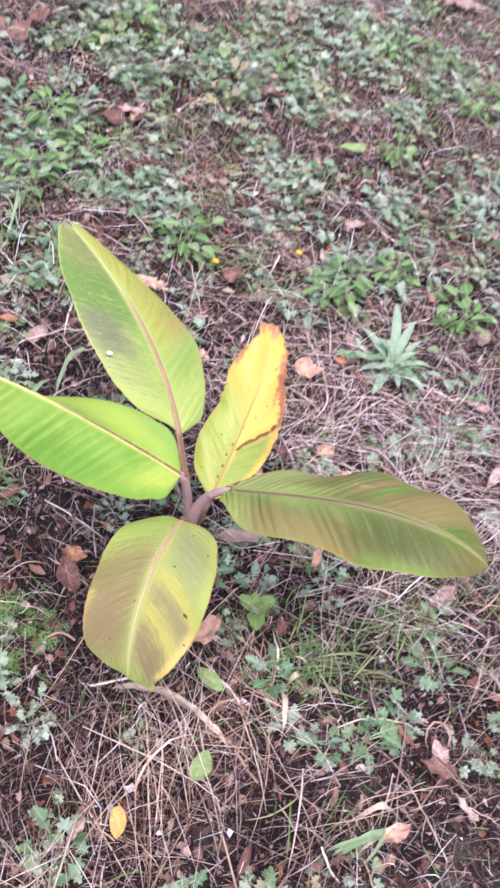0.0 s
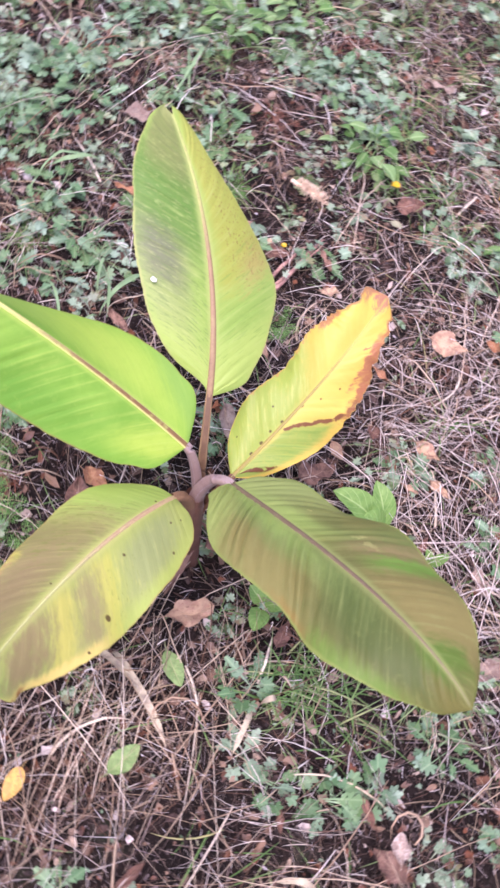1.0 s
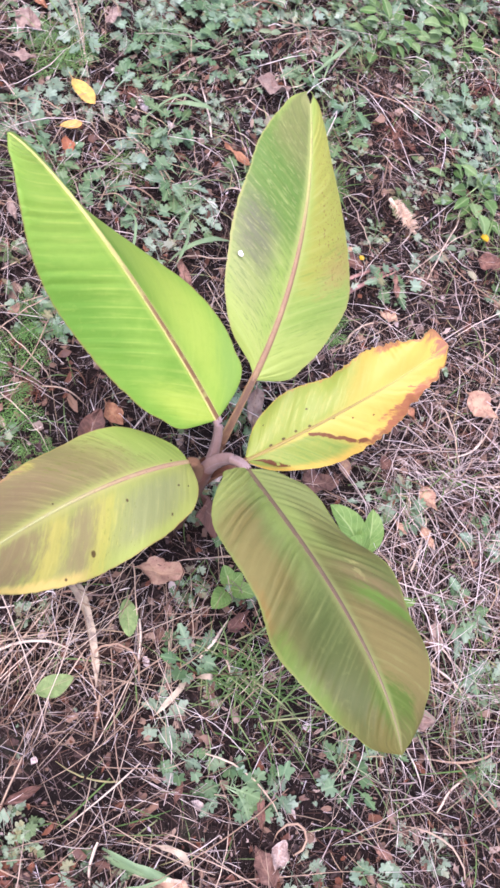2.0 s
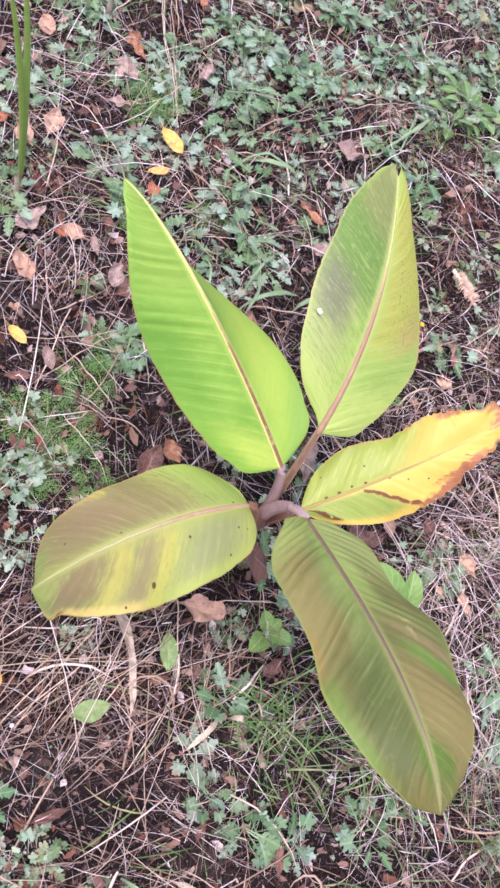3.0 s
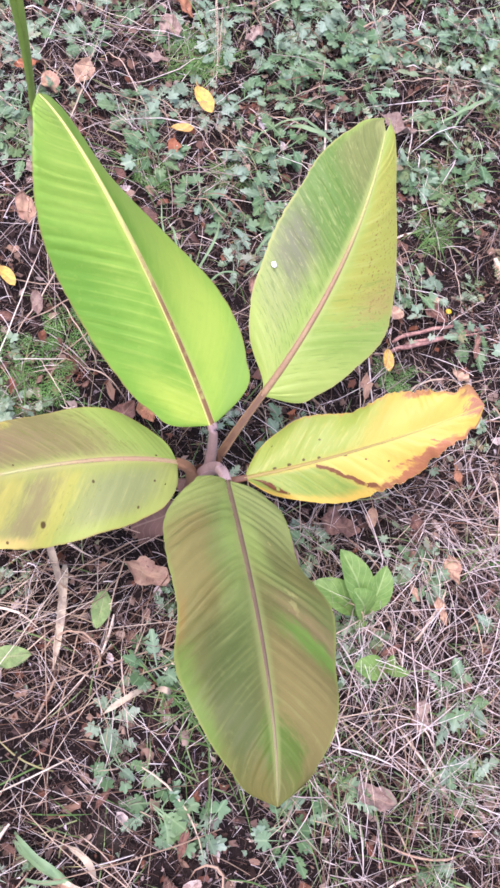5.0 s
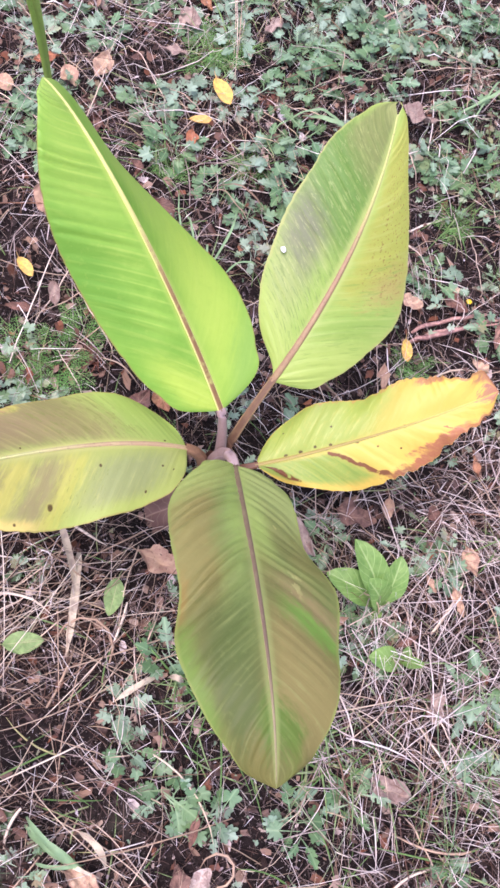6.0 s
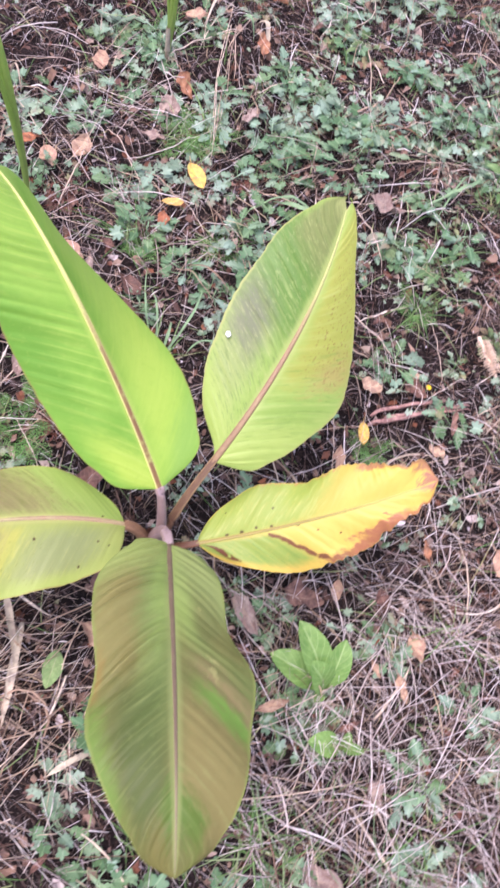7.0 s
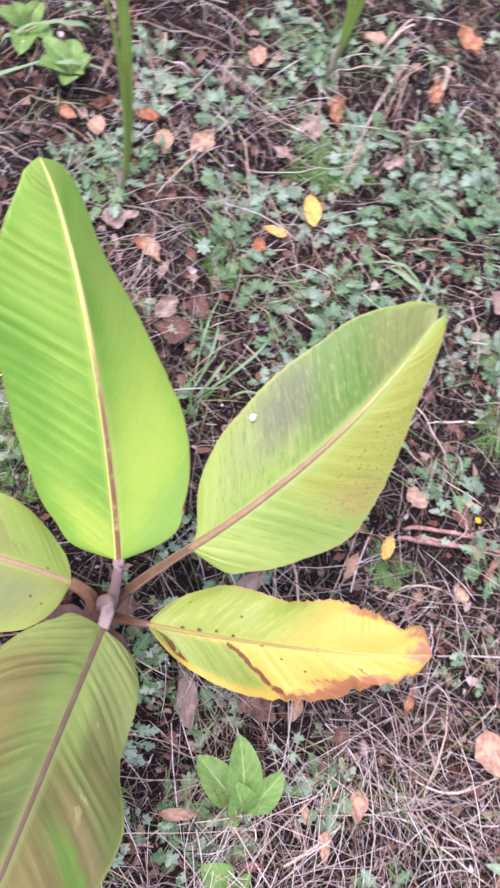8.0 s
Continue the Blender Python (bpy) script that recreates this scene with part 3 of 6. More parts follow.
SKIN_YELLOW = blade_material("yellow_blade_with_scorched_edge", lin(228, 197, 92), lin(221, 187, 84), lin(208, 200, 112), lin(214, 190, 96), [
    ((-0.2, 0.50, -1.0, 0.02), (0.14, 0.06), lin(152, 176, 78), 1.0, 0.25), ((-0.2, 0.32, 0.08, 0.86), (0.05, 0.12), lin(140, 170, 78), 0.95, 0.25),
    ((0.62, 0.80, 0.04, 0.32), (0.06, 0.1), lin(198, 190, 90), 0.8, 0.3), ((0.33, 0.75, 0.02, 0.45), (0.1, 0.2), lin(214, 194, 92), 0.7, 0.3),
    ((0.885, 1.3, -1.3, 1.3), (0.02, 0.1), lin(180, 126, 100), 1.0, 0.6), ((0.80, 1.3, -1.3, -0.62), (0.03, 0.1), lin(180, 126, 98), 0.9, 0.6)] + [((0.42, 0.66, 0.80, 1.3), (0.05, 0.05), lin(170, 110, 74), 1.0, 0.7), ((0.50, 0.72, 0.64, 1.3), (0.07, 0.06), lin(178, 118, 82), 1.0, 0.85), ((0.70, 0.84, 0.86, 1.3), (0.03, 0.04), lin(166, 108, 76), 0.9, 0.6),
    ((0.33, 0.44, 0.84, 1.3), (0.03, 0.06), lin(146, 94, 62), 1.0, 0.5), ((0.12, 0.60, -1.3, -0.975), (0.03, 0.02), lin(184, 140, 84), 0.7, 0.7), ((0.55, 0.66, -1.3, -0.84), (0.02, 0.05), lin(172, 118, 84), 0.9, 0.5), ((0.68, 0.84, -1.3, -0.90), (0.03, 0.04), lin(178, 124, 90), 0.9, 0.5)],
    0.008, 0.22, halo=0.25,
    streaks=[((-0.1, 0.30, 0.1, 0.75), (0.05, 0.1), lin(118, 156, 70), 0.5, 46.0, 1.2, 0.53), ((0.0, 0.5, -0.8, 0.0), (0.05, 0.1), lin(188, 200, 110), 0.4, 50.0, 2.0, 0.54)],
    cracks=[(0.275, 0.237, 0.04, 0.90, 0.010, 0.012, lin(124, 82, 50)), (-0.02, 0.19, 0.38, 0.86, 0.030, 0.02, lin(108, 64, 38)), (0.70, 0.10, 0.40, 0.95, 0.004, 0.008, lin(172, 112, 70))],
    dots=[(0.07, -0.06, 0.010), (0.13, -0.08, 0.011), (0.19, -0.07, 0.011), (0.25, -0.10, 0.008), (0.41, 0.02, 0.012), (0.60, 0.0, 0.011), (0.31, -0.06, 0.009), (0.48, 0.25, 0.006), (0.33, -0.45, 0.006), (0.14, -0.72, 0.005), (0.56, 0.45, 0.006)],
    ribs=(0.08, 0.1, 16, 2.9))
SKIN_OLIVE = blade_material("olive_brown_blade", lin(116, 116, 66), lin(100, 106, 58), lin(148, 162, 98), lin(132, 148, 78), [
    ((0.05, 0.40, 0.38, 1.2), (0.10, 0.25), lin(138, 134, 80), 0.85, 0.4), ((0.06, 0.62, 0.02, 0.40), (0.1, 0.2), lin(128, 154, 84), 0.8, 0.5),
    ((0.48, 0.86, 0.08, 0.80), (0.1, 0.25), lin(82, 100, 52), 0.85, 0.5), ((-0.2, 0.38, -0.36, 0.22), (0.1, 0.14), lin(142, 170, 88), 0.8, 0.4),
    ((-0.2, 0.22, -1.2, 0.0), (0.14, 0.25), lin(136, 154, 90), 0.9, 0.4), ((-0.2, 0.10, 0.0, 1.2), (0.08, 0.2), lin(146, 166, 92), 0.85, 0.4), ((0.41, 0.475, -1.2, -0.25), (0.04, 0.2), lin(138, 124, 85), 0.75, 0.4),
    ((0.345, 0.405, -1.3, -0.28), (0.05, 0.2), lin(108, 136, 72), 0.5, 0.4), ((0.475, 0.535, -1.3, -0.30), (0.03, 0.2), lin(104, 152, 62), 0.8, 0.35)] + [((0.545, 0.84, -1.2, -0.08), (0.05, 0.14), lin(134, 127, 77), 0.85, 0.4), ((0.46, 0.72, 0.82, 1.3), (0.06, 0.14), lin(108, 150, 62), 0.65, 0.4),
    ((0.32, 0.43, 0.90, 1.3), (0.04, 0.07), lin(146, 124, 68), 0.8, 0.3), ((0.80, 1.2, 0.15, 1.2), (0.06, 0.2), lin(112, 110, 58), 0.85, 0.3),
    ((0.765, 0.875, -0.56, 0.26), (0.04, 0.16), lin(84, 116, 46), 0.9, 0.5), ((0.84, 1.2, -1.3, -0.4), (0.05, 0.2), lin(114, 124, 62), 0.7, 0.3)], 0.03, 0.24, gloss=0.16, ribs=(0.12, 0.12, 24, 4.1),
    streaks=[((0.19, 0.25, -0.66, -0.42), (0.02, 0.06), lin(180, 184, 112), 0.4, 50.0, 9.0, 0.58), ((0.20, 0.24, -0.86, -0.70), (0.02, 0.05), lin(182, 186, 114), 0.4, 50.0, 9.0, 0.55), ((0.39, 0.44, -0.54, -0.40), (0.02, 0.04), lin(182, 188, 118), 0.4, 50.0, 9.0, 0.53)])
SKIN_MIXED = blade_material("yellow_green_blade_with_brown_areas", lin(166, 182, 96), lin(154, 172, 90), lin(192, 196, 118), lin(166, 156, 88), [
    ((-0.2, 0.24, 0.08, 1.2), (0.08, 0.14), lin(144, 176, 82), 0.9, 0.4), ((0.24, 0.86, 0.10, 1.2), (0.12, 0.16), lin(138, 132, 84), 0.88, 0.6),
    ((0.42, 0.74, 0.30, 0.92), (0.12, 0.25), lin(144, 126, 92), 0.7, 0.5), ((0.74, 1.2, 0.62, 1.3), (0.06, 0.2), lin(126, 154, 76), 0.85, 0.5),
    ((0.05, 0.34, -0.86, -0.18), (0.08, 0.18), lin(142, 156, 102), 0.85, 0.4), ((0.04, 0.40, -1.2, -0.84), (0.1, 0.1), lin(164, 186, 94), 0.8, 0.3),
    ((0.38, 0.46, -1.2, -0.10), (0.03, 0.1), lin(194, 196, 92), 0.7, 0.35), ((0.45, 0.565, -0.92, -0.10), (0.06, 0.2), lin(150, 138, 98), 0.8, 0.5)] + [((0.58, 0.66, -1.2, -0.08), (0.035, 0.1), lin(196, 190, 94), 0.7, 0.35), ((0.675, 0.865, -0.86, -0.05), (0.06, 0.18), lin(148, 126, 94), 0.8, 0.7),
    ((0.46, 0.80, -1.4, -0.87), (0.05, 0.07), lin(226, 206, 118), 0.9, 0.25), ((0.845, 1.3, -1.4, -0.55), (0.05, 0.2), lin(130, 164, 78), 0.95, 0.3),
    ((0.42, 0.47, 0.86, 1.3), (0.03, 0.06), lin(196, 190, 96), 0.9, 0.4), ((0.48, 0.55, 0.94, 1.3), (0.03, 0.03), lin(186, 146, 104), 0.9, 0.4),
    ((0.755, 0.785, -1.3, -0.90), (0.015, 0.05), lin(146, 94, 56), 0.95, 0.3)], 0.015, 0.22,
    streaks=[((0.15, 0.50, 0.1, 0.95), (0.06, 0.1), lin(124, 134, 66), 0.6, 70.0, 5.0, 0.55), ((0.30, 0.70, -0.8, -0.1), (0.05, 0.1), lin(200, 200, 104), 0.3, 80.0, 4.0, 0.57),
             ((0.70, 0.95, 0.4, 1.0), (0.05, 0.1), lin(108, 136, 64), 0.6, 80.0, 7.0, 0.56), ((0.25, 0.45, -0.95, -0.3), (0.05, 0.1), lin(128, 142, 66), 0.5, 90.0, 12.0, 0.6)],
    dots=[(0.56, -0.73, 0.011), (0.37, -0.30, 0.007), (0.10, 0.14, 0.007), (0.14, -0.45, 0.006), (0.22, -0.80, 0.006), (0.80, 0.50, 0.005), (0.68, -0.92, 0.006), (0.10, -0.62, 0.005), (0.62, 0.12, 0.004)],
    ribs=(0.06, 0.1, 20, 5.3))

big_leaf(((-0.068, 0.704, 0.321), (-0.198, 0.660, 0.431), (-0.335, 0.585, 0.555), (-0.364, 0.553, 0.565)),
         (0.0362, 0.0629, 0.0821, 0.0894, 0.0880, 0.0758, 0.0539, 0.0299, 0.0156), (0.0462, 0.0751, 0.0991, 0.1049, 0.1042, 0.0784, 0.0635, 0.0451, 0.0280),
         (-0.21, -0.24, 0.31), (0.17, -0.92, -0.86),
         SKIN_BRIGHT, RIB_PALE, STALK_MAUVE, "broad bright green leaf with a pale midrib", pleats=(0.0042, 0.0006, 25, 0.92), phase=0.3, foot=(-0.038, 0.712, 0.170), bow=0.12, climb=0.25, even=0.85, rib_size=0.0038, stalk=(0.0094, 0.0062))
big_leaf(((-0.097, 0.777, 0.314), (-0.168, 0.866, 0.398), (-0.281, 0.955, 0.411), (-0.389, 0.999, 0.441)),
         (0.0075, 0.0447, 0.0764, 0.0892, 0.0934, 0.0865, 0.0756, 0.0490, 0.0240), (0.0342, 0.0599, 0.0833, 0.1015, 0.0872, 0.0606, 0.0350, 0.0205, 0.0100),
         (0.04, 0.11, 0.35), (-0.27, -0.46, -0.23),
         SKIN_PATCHED, RIB_BROWN, STALK_TAN, "green leaf with dull purplish patches and a brown midrib", pleats=(0.0014, 0.0018, 20, 0.7), split=0.005, phase=1.7, foot=(-0.040, 0.714, 0.165), bow=0.42, rib_size=0.0042, stalk=(0.0078, 0.0046))
big_leaf(((-0.023, 0.755, 0.217), (-0.019, 0.859, 0.233), (-0.010, 0.967, 0.309), (-0.026, 1.060, 0.329)),
         (0.0135, 0.0373, 0.0561, 0.0575, 0.0523, 0.0574, 0.0508, 0.0323, 0.0296), (0.0093, 0.0285, 0.0503, 0.0629, 0.0665, 0.0562, 0.0385, 0.0276, 0.0128),
         (0.16, 0.19, 0.42), (-0.37, -0.50, -0.29),
         SKIN_YELLOW, RIB_GREEN, STALK_DARK, "yellow leaf with scorched brown edges and tip", pleats=(0.0008, 0.0016, 16, 0.8), wave=0.008, ragged=0.30, phase=2.9, foot=(-0.032, 0.708, 0.13), bow=0.35, rib_size=0.0026, stalk=(0.0085, 0.0044))
big_leaf(((0.004, 0.700, 0.332), (0.074, 0.684, 0.385), (0.241, 0.644, 0.541), (0.347, 0.627, 0.476)),
         (0.0300, 0.0480, 0.0596, 0.0640, 0.0860, 0.0780, 0.0680, 0.0470, 0.0250), (0.0280, 0.0480, 0.0790, 0.0835, 0.0769, 0.0852, 0.0670, 0.0430, 0.0230),
         (-0.08, -0.22, -0.22), (0.39, -0.10, -0.34),
         SKIN_OLIVE, RIB_PURPLE, STALK_MAUVE, "olive-brown leaf with green margins and a purple midrib", pleats=(0.0032, 0.0085, 24, 0.7), wave=0.004, phase=4.1, foot=(-0.036, 0.701, 0.195), bow=0.34, climb=0.22, calm=0.3, rib_size=0.0036, stalk=(0.0125, 0.0062))
big_leaf(((-0.044, 0.661, 0.276), (-0.053, 0.568, 0.354), (-0.052, 0.450, 0.350), (-0.016, 0.341, 0.428)),
         (0.0226, 0.0543, 0.0741, 0.0834, 0.0878, 0.0856, 0.0693, 0.0460, 0.0340), (0.0160, 0.0386, 0.0615, 0.0714, 0.0708, 0.0704, 0.0580, 0.0296, 0.0055),
         (0.29, -0.35, -0.75), (0.10, -0.28, -0.57),
         SKIN_MIXED, RIB_TAN, STALK_RED, "yellow-green leaf with large brown areas and yellow edge", pleats=(0.0008, 0.0008, 20, 0.7), wave=0.003, phase=5.3, foot=(-0.034, 0.694, 0.15), bow=0.26, rib_size=0.0030, stalk=(0.0125, 0.0066))


def pseudostem():
    k = np.linspace(0, 1, 26)
    path = bezier(((-0.014, -0.003, -0.02), (-0.016, -0.006, 0.07), (-0.020, -0.008, 0.15), (-0.027, -0.003, 0.225)), k)
    v, f, uv = tube(path, 0.0155 * (1 - k) + 0.0125 * k + 0.005 * np.exp(-k * 9), 18)
    ring = v.reshape(26, 18, 3)
    a = np.linspace(0, 2 * np.pi, 18, endpoint=False)
    swell = 1 + 0.07 * np.sin(3 * a[None, :] + 5 * k[:, None]) + 0.03 * np.sin(k[:, None] * 40)
    ring[:] = path[:, None] + (ring - path[:, None]) * swell[..., None]
    under("pseudostem", mesh_of("pseudostem", ring.reshape(-1, 3), f, SHEATH_BROWN, uvs=uv), PLANT)
    # withered sheaths that hang from the foot of the stem
    for turn, size in ((0.9, 0.075), (2.6, 0.08), (4.6, 0.075)):
        g, h = np.meshgrid(np.linspace(0, 1, 12), np.linspace(-1, 1, 7), indexing="ij")
        wide = 0.9 * (1 - 0.6 * g)
        ang = turn + h * wide
        rad = 0.024 + 0.05 * g ** 2 + 0.004 * np.sin(9 * g + 3 * h)
        z = 0.09 - size * g ** 1.5 + 0.006 * np.sin(7 * h + 4 * g)
        v = np.stack([rad * np.cos(ang) - 0.014, rad * np.sin(ang) - 0.003, np.maximum(z, 0.006)], -1).reshape(-1, 3)
        i, j = np.meshgrid(np.arange(11), np.arange(6), indexing="ij")
        q = np.stack([i * 7 + j, i * 7 + j + 1, (i + 1) * 7 + j + 1, (i + 1) * 7 + j], -1).reshape(-1, 4)
        uv = np.stack([g.ravel(), 0.5 + 0.5 * h.ravel()], -1)
        under("dry_sheath", mesh_of("dry_sheath", v, q, LITTER["brown"], uvs=uv), PLANT, "withered brown leaf sheath")


pseudostem()

YELLOW_LEAVES = [
    (-0.764, 0.929, 0.06, 11), (-0.7, 0.869, 0.04, 83), (-0.224, 1.112, 0.039, -11), (-0.469, 0.53, 0.039, 23), (0.024, 0.309, 0.046, -73),
]
ORANGE_LEAVES = [
    (-0.665, 0.848, 0.037, 168), (-0.213, 0.692, 0.041, 17), (-1.214, 1.18, 0.069, 33), (-1.081, 1.126, 0.05, 170), (-0.984, 0.946, 0.053, 20),
    (-0.863, 0.638, 0.044, 77), (-0.829, 0.509, 0.032, 71), (-0.626, 0.662, 0.027, -102), (-0.01, 1.159, 0.043, 171), (-0.562, 1.132, 0.056, 30),
    (0.11, 1.35, 0.037, -178),
]
BROWN_LEAVES = [
    (-1.0, 2.16, 0.16, 60), (-0.64, 1.885, 0.07, 20),
    (-0.377, 0.912, 0.046, 1), (-0.22, 1.278, 0.046, -23), (0.033, 0.942, 0.063, 60), (0.231, 0.964, 0.04, 101),
    (-0.406, 0.508, 0.042, -109), (0.315, 0.508, 0.038, 131), (0.399, 0.596, 0.044, -29), (0.461, 0.561, 0.055, 174), (-0.624, 0.74, 0.026, -121),
    (-0.54, 0.767, 0.048, 38), (-0.491, 0.739, 0.061, 82), (-0.296, 1.235, 0.045, 35), (0.054, 1.068, 0.03, -177), (0.157, 1.309, 0.05, -41),
    (-0.486, 1.159, 0.041, 164), (-0.311, 2.243, 0.077, -23), (0.255, 1.656, 0.047, 162), (0.156, 0.702, 0.045, 103), (-0.204, 0.65, 0.064, 132),
    (0.545, 0.726, 0.041, -153), (-0.181, 1.492, 0.052, 36), (-0.362, 0.752, 0.045, -120), (0.213, 0.327, 0.054, 84),
]
TAN_LEAVES = [
    (0.142, 1.098, 0.045, 1), (-0.585, 1.92, 0.075, 100), (0.043, 0.632, 0.068, 54),
    (-0.577, 0.579, 0.064, -1), (-0.841, 0.728, 0.05, -33), (-0.813, 0.666, 0.047, 10), (-0.186, 1.058, 0.048, 158), (-0.171, 1.234, 0.041, 8),
    (0.031, 1.001, 0.035, -21), (0.157, 1.024, 0.033, 16), (0.194, 1.056, 0.046, 9), (0.422, 0.443, 0.053, 50), (-0.815, 0.56, 0.041, 20),
    (-0.614, 0.682, 0.046, 38), (-0.312, 1.153, 0.039, 54), (-0.32, 1.243, 0.04, 82), (0.182, 0.855, 0.054, 96), (0.047, 1.281, 0.065, 26),
    (-1.05, 0.798, 0.043, 1), (-1.161, 1.004, 0.053, 67),
]
DRAB_LEAVES = [
    (0.04, 0.85, 0.098, 12),
    # the two beyond y 3 are added in place of a bare grey patch
    (-0.12, 0.90, 0.075, -33), (0.08, 3.2, 0.16, 10), (0.30, 3.25, 0.12, 70),
    (-0.868, 0.864, 0.05, 60),
    (-0.615, 1.948, 0.082, 0), (-0.395, 2.741, 0.086, -89), (-0.334, 1.814, 0.064, 20), (0.026, 1.827, 0.064, 45), (-0.002, 1.662, 0.06, 142),
]
DRAB_LEAVES += [
    (-0.115, 2.011, 0.059, -49), (0.391, 1.595, 0.068, 50), (0.478, 1.195, 0.074, -111), (0.421, 1.383, 0.05, -1), (-0.484, 1.121, 0.052, -114),
    (-0.024, 0.279, 0.049, -98), (0.515, 0.521, 0.052, -25), (0.11, 1.418, 0.045, 119), (-0.667, 0.626, 0.058, 104), (-0.422, 0.567, 0.042, -5),
    (0.33, 0.969, 0.047, -30), (0.423, 0.873, 0.059, 53), (-0.935, 0.915, 0.064, 16), (-0.584, 0.705, 0.04, -8), (-0.529, 0.719, 0.044, -34),
    (-0.669, 1.278, 0.065, 56), (-0.901, 1.062, 0.047, -61), (0.461, 0.589, 0.039, 124),
]
FRESH_LEAVES = [
    (0.109, 0.425, 0.054, 83), (0.077, 0.555, 0.055, -26), (-0.5, 2.382, 0.082, -72), (-0.052, 2.125, 0.084, 34),
]
STICKS = [
    (-0.250, 1.14, -0.258, 1.330, 0.0085), (-0.268, 1.150, -0.266, 1.300, 0.0075), (-0.259, 1.17, -0.248, 1.33, 0.005),
]
STALKS = [
    (-1.071, 1.056, -0.809, 0.963, 0.0062), (-0.786, 1.29, -0.772, 1.495, 0.0047), (-0.759, 1.063, -0.787, 1.291, 0.0045),
    (0.39, 0.782, 0.439, 0.687, 0.0043), (-1.262, 1.114, -0.83, 0.965, 0.0072), (-0.953, 0.373, -1.058, 0.55, 0.0063),
    (-1.058, 0.55, -1.068, 0.759, 0.0065), (0.25, 0.644, 0.188, 0.995, 0.0047), (0.187, 1.003, 0.095, 1.097, 0.0041),
    (0.137, 1.176, 0.187, 1.297, 0.0068), (0.085, 1.006, -0.006, 1.138, 0.0041), (-0.959, 0.588, -0.774, 0.696, 0.0062),
    (-1.051, 0.782, -1.185, 0.903, 0.0054), (-0.632, 0.575, -0.512, 0.619, 0.0049), (0.075, 0.328, 0.022, 0.489, 0.0066),
    (0.084, 0.329, 0.005, 0.514, 0.005), (0.09, 0.324, -0.007, 0.483, 0.0066), (0.042, 0.519, 0.151, 0.47, 0.0068),
    (0.22, 0.439, 0.32, 0.433, 0.0042), (0.314, 0.292, 0.304, 0.382, 0.005),
]
STALKS_MORE = [
    (-0.739, 1.096, -0.774, 1.282, 0.0062), (-0.774, 1.282, -0.767, 1.496, 0.0068), (-1.09, 1.36, -0.775, 1.271, 0.0075), (-1.155, 1.078, -0.80, 0.965, 0.0068),
    (-0.502, 0.636, -0.37, 0.521, 0.0085), (-0.41, 0.69, -0.323, 0.569, 0.0075), (-0.955, 1.027, -1.128, 1.081, 0.006), (0.199, 0.852, 0.163, 1.012, 0.0068), (0.163, 1.012, 0.122, 1.207, 0.0062),
    (-1.017, 0.605, -0.805, 0.709, 0.0068), (0.358, 0.808, 0.302, 0.931, 0.006),
]
STALKS_REST = [
    (0.122, 0.566, 0.209, 0.451, 0.0043), (-0.73, 0.885, -0.625, 0.92, 0.0043), (0.514, 0.708, 0.551, 0.811, 0.0054),
    (0.429, 0.702, 0.385, 0.774, 0.0045), (-0.006, 0.497, 0.096, 0.256, 0.0083), (-0.052, 0.459, -0.021, 0.301, 0.0064),
    (0.069, 0.537, 0.317, 0.428, 0.0065), (0.161, 1.191, 0.222, 1.307, 0.0093), (0.034, 0.743, 0.131, 0.715, 0.005),
    (0.134, 0.574, 0.266, 0.557, 0.0047), (0.353, 0.468, 0.471, 0.532, 0.0056), (0.449, 0.496, 0.557, 0.694, 0.0057),
]
DRYBLADES = [
    (-0.008, 0.524, 0.141, 0.476, 0.0184), (0.193, 0.594, 0.213, 0.528, 0.0133), (0.363, 0.452, 0.416, 0.476, 0.0148),
    (0.198, 0.609, 0.211, 0.627, 0.0133), (-1.145, 1.128, -1.083, 1.138, 0.0207),
    (-0.062, 0.504, 0.07, 0.508, 0.0167), (0.376, 0.407, 0.427, 0.469, 0.0093),
]
BLADES = [
    (-0.85, 0.37, -0.93, 0.55, 0.022),
    (0.336, 0.385, 0.415, 0.453, 0.0213), (-0.706, 1.058, -0.648, 1.152, 0.0186), (-0.404, 0.914, -0.456, 0.962, 0.0136),
    (-0.645, 1.381, -0.739, 1.485, 0.0094), (0.384, 0.389, 0.403, 0.452, 0.0132), (-0.416, 0.908, -0.406, 1.037, 0.0179),
    (-0.449, 0.935, -0.483, 0.99, 0.0121), (-0.938, 0.376, -1.006, 0.521, 0.025), (-0.398, 0.781, -0.539, 0.803, 0.0086),
    (-0.395, 0.79, -0.465, 0.824, 0.012), (-0.401, 0.793, -0.531, 0.892, 0.0103), (-0.403, 0.784, -0.58, 0.806, 0.0069),
    (-0.687, 1.008, -0.669, 1.141, 0.0154), (-1.153, 1.093, -1.101, 1.114, 0.0161), (0.327, 0.389, 0.42, 0.458, 0.0201),
    (0.345, 0.387, 0.406, 0.435, 0.0147), (-0.392, 1.014, -0.376, 1.141, 0.0247), (-0.663, 1.346, -0.725, 1.512, 0.0182),
    (-0.406, 0.84, -0.406, 0.898, 0.0106),
]
TUFTS = [
    (0.22, 0.654), (0.192, 0.619), (0.343, 0.782), (-0.63, 0.79), (-0.884, 0.971), (0.392, 1.039), (-0.459, 1.292), (0.538, 0.951), (0.375, 0.807),
    (0.268, 0.705), (0.236, 0.669), (0.189, 0.694), (0.312, 0.69), (-0.565, 1.362), (0.03, 2.559), (0.351, 0.798), (-0.39, 0.786), (-1.158, 0.938),
    (-0.867, 0.928), (0.129, 1.175), (-0.618, 0.948),
]
